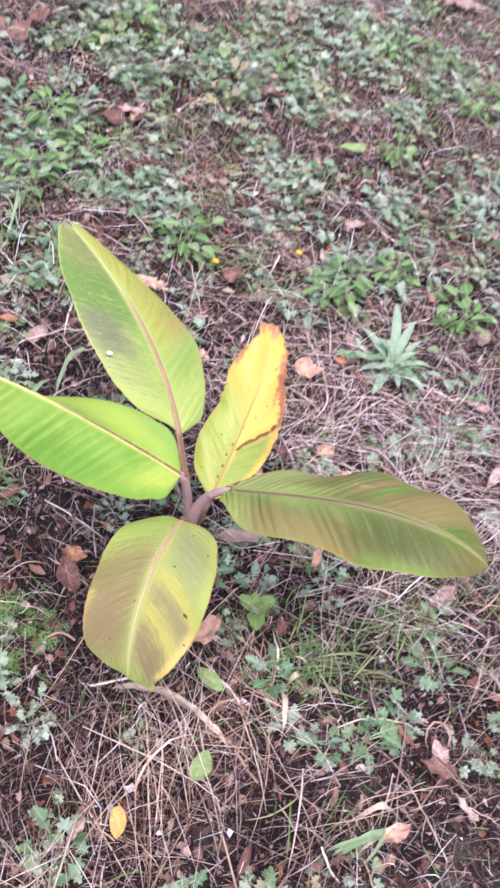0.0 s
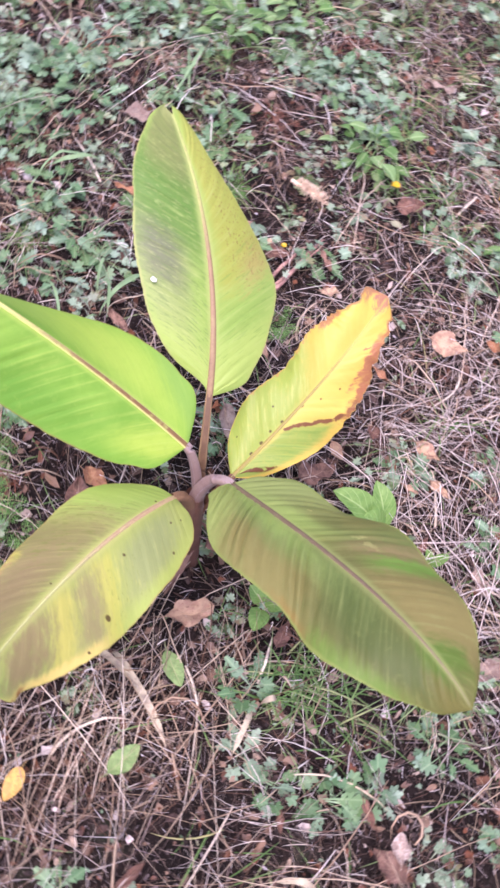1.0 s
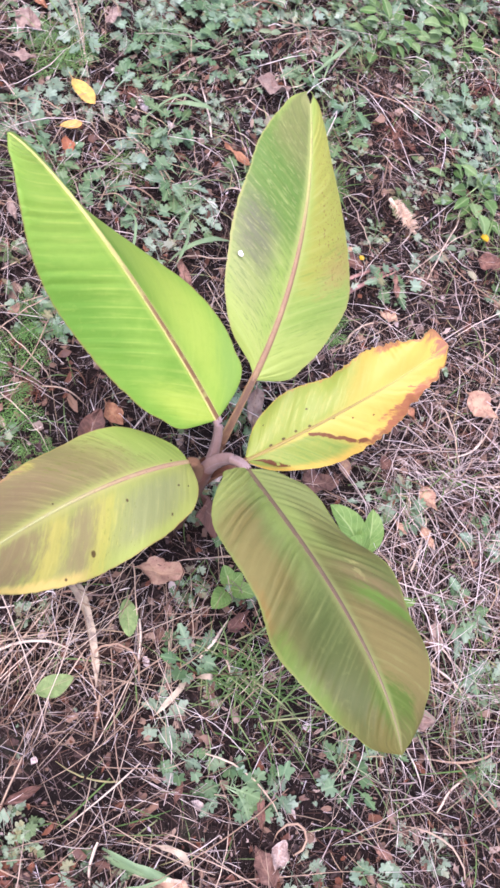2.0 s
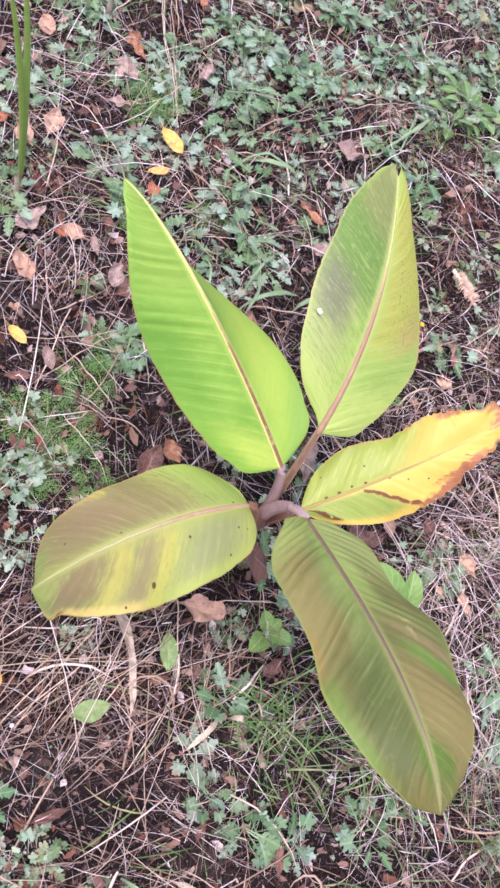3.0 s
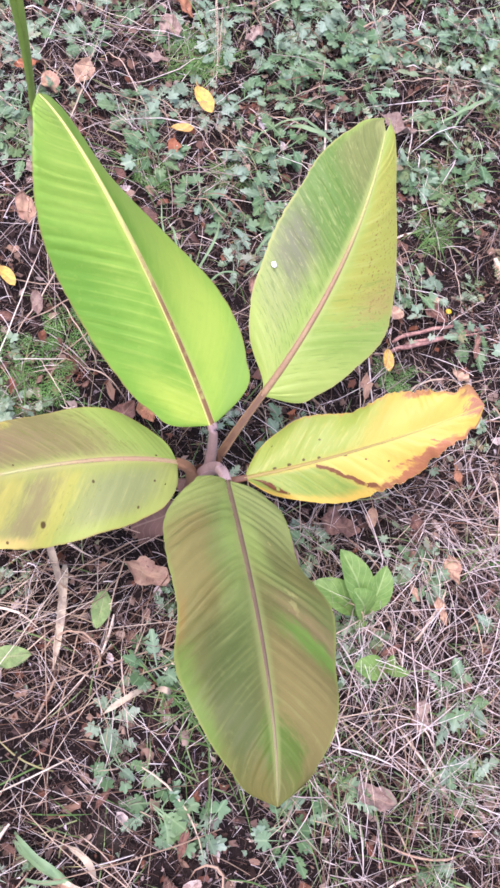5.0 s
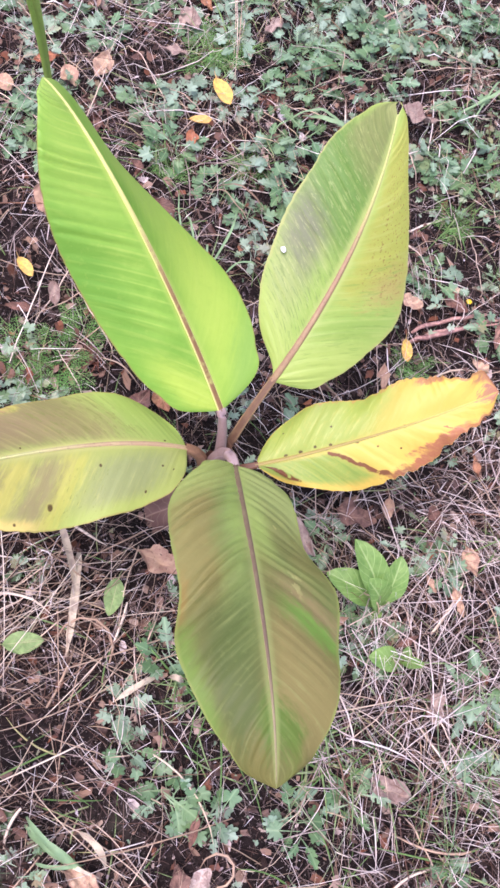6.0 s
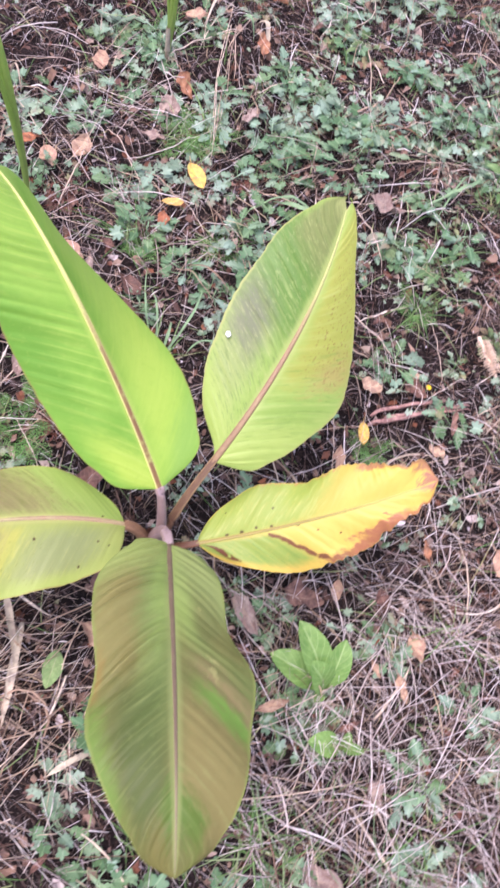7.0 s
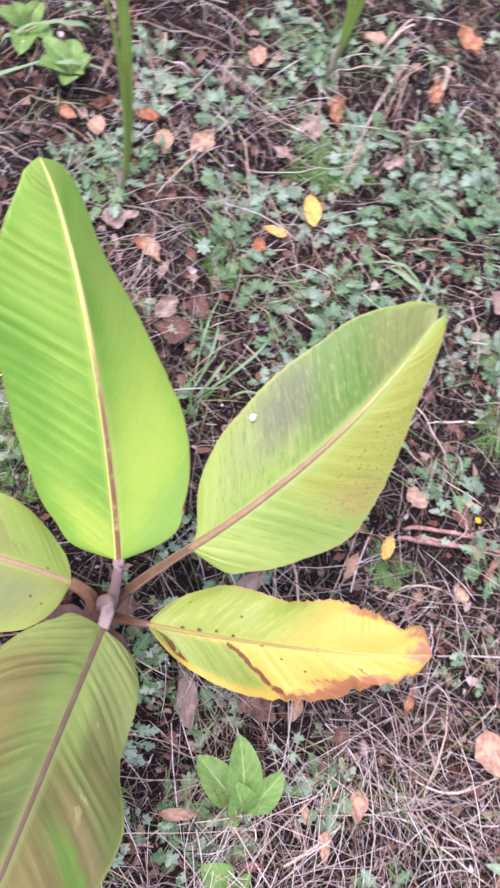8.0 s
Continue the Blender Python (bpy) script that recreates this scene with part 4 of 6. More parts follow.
HERBS = [
    (-0.84, 1.09, 0.109), (-0.85, 1.13, 0.093), (-0.77, 0.8, 0.08), (-0.65, 0.81, 0.082), (-0.66, 1.04, 0.086), (-0.63, 0.98, 0.073),
    (-0.57, 0.87, 0.061), (-0.55, 0.99, 0.072), (-0.48, 0.98, 0.06), (-0.77, 1.22, 0.104), (-0.85, 1.3, 0.109), (-0.84, 1.47, 0.113),
    (-0.86, 1.55, 0.103), (0.35, 0.575, 0.070), (0.39, 0.62, 0.058), (0.28, 0.535, 0.048), (0.22, 0.54, 0.04),
    (0.33, 1.04, 0.078), (0.44, 1.01, 0.065), (0.43, 0.74, 0.06), (-0.71, 0.59, 0.071), (-0.78, 0.61, 0.063), (-0.54, 1.35, 0.068),
    (-0.23, 1.28, 0.062), (-0.35, 1.21, 0.062), (-0.77, 1.01, 0.066), (-0.76, 1.1, 0.067), (-0.51, 0.91, 0.06), (-0.74, 0.55, 0.057),
    (-0.97, 0.7, 0.063), (-0.92, 0.75, 0.051), (-0.88, 1.24, 0.086),
]
HERBS_MORE = [
    (-0.94, 1.2, 0.087), (-0.99, 1.16, 0.088), (-0.58, 1.28, 0.059), (-0.53, 1.12, 0.047), (-0.5, 0.77, 0.053), (-0.84, 1.26, 0.074),
    (-0.66, 1.63, 0.128), (-0.48, 1.64, 0.112), (0.23, 1.39, 0.138), (0.15, 1.39, 0.087), (0.3, 2, 0.124), (0.06, 1.62, 0.108), (0.16, 1.68, 0.11),
    (0.01, 1.55, 0.092), (-0.76, 1.89, 0.141), (-0.37, 1.62, 0.11),
]
BUSHES = [
    (-0.78, 1.82, 0.104), (-0.65, 1.75, 0.123), (-0.80, 2.25, 0.112), (-0.76, 2.38, 0.126), (-0.33, 2.44, 0.128), (0.07, 2.23, 0.094), (0.08, 2.80, 0.091), (0.25, 2.57, 0.140), (-0.05, 2.73, 0.106), (0.16, 1.70, 0.104), (0.04, 1.56, 0.150), (-0.71, 1.59, 0.118), (-0.32, 1.55, 0.140), (0.34, 1.63, 0.119),
]


# ---- fallen leaves ----
def litter_mesh(name, material, shape, curl, twist, seed, torn=1.0):
    """One fallen leaf of length 1: pointed or blunt outline, folded along its rib, curled, with a stalk."""
    r = np.random.RandomState(seed)
    ns, nv = 13, 9
    g, h = np.meshgrid(np.linspace(0, 1, ns), np.linspace(-1, 1, nv), indexing="ij")
    w = shape[0] * np.sin(np.pi * g[:, :1] ** shape[1]) ** 0.75 + 0.004
    w = w * (1 + 0.02 * torn * r.normal(size=(ns, 1)))
    x, y = g - 0.5 + 0.02 * torn * r.normal(size=(ns, nv)) * np.abs(h), w * h * (1 + 0.03 * torn * r.normal(size=(ns, nv))) * (1 + 0.09 * torn * np.sin(8 * g + 2.3 * seed + h) * np.abs(h))
    z = 0.22 * np.abs(h) * w * (1 + curl) + curl * 0.9 * (g - 0.5) ** 2 + twist * (g - 0.5) * h * w * 2
    z = z + torn * (0.06 * np.sin(9 * g + seed) * h + 0.05 * np.sin(14 * g + 5 * h + 2 * seed) + 0.02 * r.normal(size=(ns, nv)))
    v = np.stack([x, y, z - z.min() + 0.0], -1).reshape(-1, 3)
    i, j = np.meshgrid(np.arange(ns - 1), np.arange(nv - 1), indexing="ij")
    q = np.stack([i * nv + j, (i + 1) * nv + j, (i + 1) * nv + j + 1, i * nv + j + 1], -1).reshape(-1, 4)
    uv = np.stack([g.ravel(), 0.5 + 0.5 * h.ravel()], -1)
    k = np.linspace(0, 1, 5)
    mid = v.reshape(ns, nv, 3)[0, nv // 2]
    sv, sf, suv = tube(np.stack([mid[0] - 0.22 * k, mid[1] + 0.05 * k ** 2, mid[2] + 0.02 * k], -1), 0.014 - 0.006 * k, 4)
    q2 = sf + len(v)
    return mesh_of(name, np.concatenate([v, sv]), np.concatenate([q, q2]), material, uvs=np.concatenate([uv, np.stack([suv[:, 0] * 0, 0.5 + 0 * suv[:, 0]], -1)]))


SHAPES = [((0.26, 0.85), 0.25, 0.5), ((0.30, 0.8), 0.6, -0.5), ((0.14, 0.95), 0.15, 0.9), ((0.33, 0.95), 0.9, 0.4), ((0.18, 0.82), 0.1, -0.6), ((0.34, 0.9), 0.6, 0.3)]
LITTER_MESHES = {kind: [litter_mesh("fallen_leaf", mat, sh, cu, tw, 7 * i + len(kind), 0.2 if kind in ("fresh", "yellow") else 1.0) for i, (sh, cu, tw) in enumerate(SHAPES)] for kind, mat in LITTER.items()}
LITTER_LABELS = {
    "yellow": "small bright yellow fallen leaf lying on dead grass",
    "orange": "orange-brown fallen leaf lying among weeds",
    "brown": "curled reddish-brown dry leaf lying on the ground",
    "tan": "pale tan dry leaf lying on dead grass",
    "drab": "greyish-pink weathered dry leaf on the ground",
    "fresh": "flat green fallen leaf lying on dead grass",
}


def fallen_leaf(kind, x, y, size, turn, rise=0.008):
    flat = kind in ("fresh", "yellow")
    ob = new("fallen_leaf", LITTER_MESHES[kind][0 if flat else rng.randint(len(SHAPES))])
    ob.location = (x, y, float(lie(x, y)) + rise)
    ob.rotation_euler = (rng.normal(0, 0.07 if flat else 0.2), rng.normal(0, 0.07 if flat else 0.2), radians(turn))
    ob.scale = (size, size * rng.uniform(0.85, 1.1), size)
    tagged(ob, LITTER_LABELS[kind], "leaf", kind + " fallen leaves", "thing")


for kind, rows in (("yellow", YELLOW_LEAVES), ("orange", ORANGE_LEAVES), ("brown", BROWN_LEAVES), ("tan", TAN_LEAVES), ("drab", DRAB_LEAVES), ("fresh", FRESH_LEAVES)):
    for x, y, size, turn in rows:
        fallen_leaf(kind, x, y, size * 1.02, turn, 0.036 if kind in ("fresh", "yellow") else 0.024)
# the smaller ones between
for _ in range(45):
    fallen_leaf(rng.choice(["brown", "tan", "drab", "orange"], p=[0.42, 0.1, 0.42, 0.06]), rng.uniform(-1.3, 0.75), rng.uniform(0.2, 2.9), rng.uniform(0.018, 0.038), rng.uniform(0, 360), 0.003)


# ---- stalks, sticks and long blades that lie on the ground ----
def lying(name, row, material, label, category, arch=0.012, ribbon=False, group=""):
    """A stalk, stick or grass blade from one place on the ground to another; a ribbon is a folded, twisting blade."""
    x0, y0, x1, y1, w = row
    m = 22
    k = np.linspace(0, 1, m)
    long = math.hypot(x1 - x0, y1 - y0) + 1e-6
    bend = rng.normal(0, 0.07 if ribbon else 0.02) * long
    nx, ny = -(y1 - y0) / long, (x1 - x0) / long
    side = bend * 4 * k * (1 - k) + (0.0 if ribbon else 0.006) * long * np.sin(k * 9 + x0 * 70)
    x, y = x0 + (x1 - x0) * k + side * nx, y0 + (y1 - y0) * k + side * ny
    z = lie(x, y) + 0.014 + arch * 4 * k * (1 - k)
    z[0], z[-1] = lie(x[0], y[0]) + 0.003, lie(x[-1], y[-1]) + 0.008
    p = np.stack([x, y, z], -1)
    if ribbon:
        half = 0.5 * w * np.interp(k, [0, 0.12, 0.45, 0.8, 1], [0.30, 0.75, 1, 0.75, 0.03])
        tilt = 0.55 * np.sin(k * 6 + y0 * 40)
        half = half * (1 + 0.05 * np.sin(k * 17 + x0 * 50))
        cross = np.array([-1.0, -0.5, 0.0, 0.5, 1.0])
        lift = np.array([0.30, 0.10, 0.0, 0.10, 0.30])
        q = half[:, None] * cross[None, :]
        v = p[:, None, :] + np.stack([q * np.cos(tilt)[:, None] * nx, q * np.cos(tilt)[:, None] * ny, q * np.sin(tilt)[:, None] + half[:, None] * lift + half[:, None]], -1)
        i, j = np.meshgrid(np.arange(m - 1), np.arange(4), indexing="ij")
        a = i * 5 + j
        f = np.stack([a, a + 1, a + 6, a + 5], -1).reshape(-1, 4)
        v, uv = v.reshape(-1, 3), np.stack([np.repeat(k, 5), np.tile((cross + 1) / 2, m)], -1)
    else:
        v, f, uv = tube(p, 0.5 * w * np.interp(k, [0, 0.1, 0.75, 1], [0.8, 1, 0.85, 0.3]), 6)
    o = np.array([x[0], y[0], float(lie(x[0], y[0]))])
    ob = under(name, mesh_of(name, v - o, f, material, uvs=uv), None)
    ob.location = o
    tagged(ob, label, category, group or name, "thing")


for row in STALKS + STALKS_MORE + STALKS_REST:
    lying("dry_stalk", (*row[:4], row[4] * 0.28), STEMS, "long bleached dry grass stalk lying on the ground", "stalk")
for _ in range(120):
    x, y, a, ln = rng.uniform(-1.15, 0.6), rng.uniform(0.2, 1.7), rng.uniform(0, 6.283), rng.uniform(0.07, 0.22)
    lying("dry_stalk", (x, y, x + ln * math.cos(a), y + ln * math.sin(a), rng.uniform(0.0012, 0.0024)), STEMS, "long bleached dry grass stalk lying on the ground", "stalk", rng.uniform(0.004, 0.03))
for row in STICKS:
    lying("stick", row, STICK, "short reddish peeled stick lying on the ground", "stick", 0.006)
for row in DRYBLADES:
    lying("withered_grass", (*row[:4], row[4] * 0.72), WITHERED, "broad pale withered grass blade, bent over", "grass", 0.02, True)
for row in BLADES:
    lying("long_grass", (*row[:4], row[4] * 0.46), PALE_GRASS, "long green grass blade bending over the ground", "grass", 0.03, True)


# ---- low weeds with lobed leaves ----
def lobed_leaf(pairs, wide, seed):
    """A leaf of length 1 on a thin stalk: a fan of blunt lobes with rounded teeth, cut half way to the rib, cupped and a little crumpled."""
    r = np.random.RandomState(seed)
    n = 34
    a = np.linspace(-2.75, 2.75, n)
    tips = np.linspace(-2.2, 2.2, 2 * pairs + 1) + r.normal(0, 0.05, 2 * pairs + 1)
    sizes = (1.0 - 0.20 * np.abs(tips) / 2.2) * r.uniform(0.86, 1.1, len(tips))
    gap = 4.4 / (2 * pairs)
    lobes = np.max(sizes[None, :] * np.clip(np.cos(np.clip((a[:, None] - tips[None, :]) / gap * 2.6, -1.57, 1.57)), 0, 1) ** 0.6, axis=1)
    rad = (0.11 + 0.45 * lobes) * (1 + 0.07 * np.cos(a * 2 * np.pi / gap * 1.5 + seed))
    x, y = 0.45 + rad * np.cos(a), wide * rad * np.sin(a)
    droop = r.uniform(-0.25, 0.10)
    z = 0.20 * np.abs(y) + droop * rad ** 2 + 0.05 * np.cos(a * 2 * np.pi / gap) * rad + r.normal(0, 0.012, n)
    v = [(0.45, 0.0, -0.02)] + list(zip(x, y, z))
    f = [(0, i, i + 1) for i in range(1, n)]
    k = len(v)
    v += [(0.45, -0.022, -0.015), (0.45, 0.022, -0.015), (-0.6, 0.014, -0.24), (-0.6, -0.014, -0.24)]
    f += [(k, k + 1, k + 2), (k, k + 2, k + 3)]
    return np.array(v), np.array(f)


def pinnate_leaf(pairs, wide, seed):
    """A longer leaf cut almost to its rib: pairs of blunt toothed lobes that lean forward, and one at the end."""
    r = np.random.RandomState(seed)
    v, f = [], []

    def lobe(x, turn, size, broad):
        k = len(v)
        for a, b in ((-0.12, -0.10), (0.45, -0.42), (0.62, -0.20), (1.0, -0.16), (1.05, 0.14), (0.68, 0.22), (0.5, 0.42), (-0.12, 0.10)):
            b = b * broad
            px, py = x + size * (a * math.cos(turn) - b * math.sin(turn)), size * (a * math.sin(turn) + b * math.cos(turn))
            v.append((px, py, 0.28 * abs(py) - 0.16 * (px - 0.5) ** 2 + r.normal(0, 0.012)))
        f.extend([(k, k + i, k + i + 1) for i in range(1, 7)])

    for i in range(pairs):
        g = 0.18 + 0.62 * i / pairs
        for side in (-1, 1):
            lobe(g + r.uniform(-0.03, 0.03), side * r.uniform(0.75, 1.0), wide * (0.75 + 0.35 * i / pairs) * r.uniform(0.85, 1.15), 1.0)
    lobe(0.72, r.uniform(-0.1, 0.1), wide * 1.15, 1.3)
    k = len(v)
    v += [(0.82, 0.0, 0.0), (0.1, 0.05, 0.0), (-0.6, 0.014, -0.24), (-0.6, -0.014, -0.24), (0.1, -0.05, 0.0)]
    f += [(k, k + 1, k + 4), (k + 1, k + 2, k + 3), (k + 1, k + 3, k + 4)]
    return np.array(v) * (1.05, 1.12, 1.0), np.array(f)


LOBED = [pinnate_leaf(2, 0.46, 1), lobed_leaf(2, 0.95, 2), lobed_leaf(3, 0.95, 3), pinnate_leaf(2, 0.42, 4)]
LOBED_MESHES = [mesh_of("leaf", v, f, HERB) for v, f in LOBED]


def oval_leaf(wide, seed):
    """A small pointed oval leaf of length 1 on a thin stalk, folded along its rib."""
    g = np.linspace(0, 1, 7)
    w = wide * np.sin(np.pi * g ** 0.8) ** 0.8
    z = 0.30 * g * (1 - g) - 0.1 * g + 0.02 * np.sin(9 * g + seed)
    v = [(a, side * b, c + 0.3 * b * abs(side)) for a, b, c in zip(g, w, z) for side in (-1, 0, 1)]
    f = []
    for i in range(6):
        for j in range(2):
            a = 3 * i + j
            f += [(a, a + 3, a + 4), (a, a + 4, a + 1)]
    k = len(v)
    v += [(0.02, 0.03, 0.0), (0.02, -0.03, 0.0), (-0.6, -0.02, -0.3), (-0.6, 0.02, -0.3)]
    f += [(k, k + 1, k + 2), (k, k + 2, k + 3)]
    return np.array(v), np.array(f)


OVAL = [oval_leaf(0.24, 1), oval_leaf(0.30, 2), oval_leaf(0.36, 3)]


def herb_leaves(count, size, seed, big=0.031, kinds=4):
    """Poses of the leaves of one weed: a loose rosette."""
    r = np.random.RandomState(seed)
    out = []
    for i in range(count):
        turn = 360 * i / count + r.uniform(-30, 30)
        reach = size * r.uniform(0.10, 0.5)
        scale = min(size * r.uniform(0.40, 0.72), r.uniform(0.6, 1.0) * big)
        out.append((r.randint(kinds), Matrix.Translation((reach * math.cos(radians(turn)), reach * math.sin(radians(turn)), size * r.uniform(0.08, 0.5)))
                    @ pose(0, 0, 0, r.uniform(-24, 24), r.uniform(-20, 28), turn + r.uniform(-35, 35)) @ Matrix.Scale(scale, 4)))
    return out


def herb(x, y, size, seed):
    root = new("weed")
    root.location = (x, y, float(lie(x, y)))
    tagged(root, "low weed with lobed grey-green leaves", "weed", "lobed weeds", "thing")
    for mesh, m in herb_leaves(int(np.clip(size * 260, 8, 26)), size, seed):
        leaf = under("leaf", LOBED_MESHES[mesh], root)
        leaf.matrix_local = m


OVAL_MESHES = [mesh_of("leaf", v, f, BROAD_GREEN, False) for v, f in OVAL]


def bushy_weed(x, y, size, seed):
    root = new("bushy_weed")
    root.location = (x, y, float(lie(x, y)))
    tagged(root, "bushy fresh green weed with many oval leaves", "weed", "bushy weeds", "thing")
    for mesh, m in herb_leaves(26, size, seed, 0.044, 3):
        leaf = under("leaf", OVAL_MESHES[mesh], root)
        leaf.matrix_local = m


for i, (x, y, size) in enumerate(HERBS + HERBS_MORE):
    herb(x, y, size, i)


for i, (x, y, size) in enumerate(BUSHES):
    bushy_weed(x, y, size, 90 + i)


def bell(x, y, cx, cy, s):
    return np.exp(-((x - cx) ** 2 + (y - cy) ** 2) / (2 * s * s))


def weedy(x, y):
    """How densely weeds cover the ground, 0 to 1."""
    d = 0.11 + 0.22 / (1 + np.exp((x + 0.50) * 14)) + 0.18 / (1 + np.exp(-(y - 1.4) * 6)) + 0.22 / (1 + np.exp(-(y - 2.0) * 6))
    d = d + 0.2 * bell(x, y, 0.46, 0.86, 0.12) + 0.3 * bell(x, y, -0.42, 0.72, 0.14)
    d = d - 0.5 * bell(x, y, -0.66, 0.64, 0.14) - 0.12 * bell(x, y, 0.32, 0.55, 0.12) + 0.10 * bell(x, y, -0.30, 0.54, 0.10)
    clump = 0.34 + 1.0 * np.sin(13 * x + 3 * np.sin(9 * y)) * np.sin(11 * y + 2 * np.sin(8 * x)) + 0.45 * np.sin(33 * x + 2 * np.sin(21 * y)) * np.sin(29 * y)
    return np.clip(d * clump, 0, 1)


def weedy_oval(x, y):
    """Where the weeds with oval leaves stand."""
    d = 0.03 / (1 + np.exp(-(y - 1.2) * 8)) + 0.08 / (1 + np.exp((x + 0.55) * 10)) + 0.36 / (1 + np.exp(-(y - 1.95) * 6))
    clump = 0.08 + 1.6 * np.sin(9 * x + 2 * np.sin(7 * y) + 2.0) * np.sin(8 * y + 2 * np.sin(6 * x) + 1.0) + 0.4 * np.sin(25 * x + 1) * np.sin(23 * y + 2 * np.sin(17 * x))
    return np.clip(d * clump, 0, 1)


def strawy(x, y):
    d = 0.50 + 0.6 * bell(x, y, 0.08, 0.36, 0.22) + 0.55 * bell(x, y, 0.26, 1.02, 0.20) - 0.18 * bell(x, y, -0.22, 0.45, 0.14) + 0.35 * bell(x, y, 0.15, 1.38, 0.2)
    clump = 0.95 + 0.4 * np.sin(17 * x + 2 * np.sin(13 * y)) * np.sin(15 * y + 2 * np.sin(12 * x + 1)) + 0.2 * np.sin(41 * x) * np.sin(37 * y)
    # first dip bares dark soil round the stem in place of the leaves' shade
    d = d - 0.55 * bell(x, y, 0.0, 0.70, 0.09) - 0.7 * bell(x, y, 0.23, 0.38, 0.075) - 0.3 * bell(x, y, 0.17, 0.56, 0.05) - 0.34 * bell(x, y, 0.36, 0.66, 0.12)
    return np.clip(clump * (d + 0.12 / (1 + np.exp(-(y - 1.5) * 8))), 0.05, 1)


def view_share(x, y):
    """1 on the ground that the camera sees, falling to nothing some way outside it."""
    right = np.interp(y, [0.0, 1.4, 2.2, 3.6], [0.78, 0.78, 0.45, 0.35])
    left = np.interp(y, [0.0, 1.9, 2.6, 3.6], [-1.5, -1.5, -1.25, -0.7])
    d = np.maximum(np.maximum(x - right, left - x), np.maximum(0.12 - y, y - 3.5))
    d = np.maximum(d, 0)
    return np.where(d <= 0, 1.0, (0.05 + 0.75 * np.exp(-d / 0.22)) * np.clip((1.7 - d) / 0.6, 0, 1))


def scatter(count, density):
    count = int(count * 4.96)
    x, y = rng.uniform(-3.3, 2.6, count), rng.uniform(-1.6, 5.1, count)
    # full cover only inside the camera's view
    keep = rng.uniform(0, 1, count) < density(x, y) * view_share(x, y)
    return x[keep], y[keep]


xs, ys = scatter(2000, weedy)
close = view_share(xs, ys) == 1
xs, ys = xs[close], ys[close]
for i in range(min(len(xs), 260)):
    herb(xs[i], ys[i], rng.uniform(0.035, 0.07), 500 + i)


def herb_mass(count, name, shapes, material, density, lo, hi, big, label):
    """The weeds between, too many to tell apart."""
    xs, ys = scatter(count, density)
    V, T, first = [], [], 0
    for x, y in zip(xs, ys):
        bulk = rng.uniform(0.6, 1.5)
        size = bulk * rng.uniform(lo, hi) * (1.0 + 0.35 * float(y > 1.45) + 0.3 * float(y > 1.9))
        z = float(lie(x, y))
        for mesh, m in herb_leaves(rng.randint(7, 15), size, rng.randint(1 << 30), big * (1.25 * bulk if y > 1.7 else 1.0), len(shapes)):
            v, f = shapes[mesh]
            a = np.array(m)
            V.append(v @ a[:3, :3].T + a[:3, 3] + (x, y, z))
            T.append(f + first)
            first += len(v)
    tagged(under(name, mesh_of(name, np.concatenate(V), np.concatenate(T), material, False), None), label, "weeds", kind="stuff")


herb_mass(4300, "ground_cover", LOBED, HERB_MANY, weedy, 0.026, 0.075, 0.0225, "mass of small lobed grey-green weed leaves covering the soil")
herb_mass(2300, "ground_cover", OVAL, OVAL_MANY, weedy_oval, 0.03, 0.08, 0.030, "mass of small oval green weed leaves covering the soil")


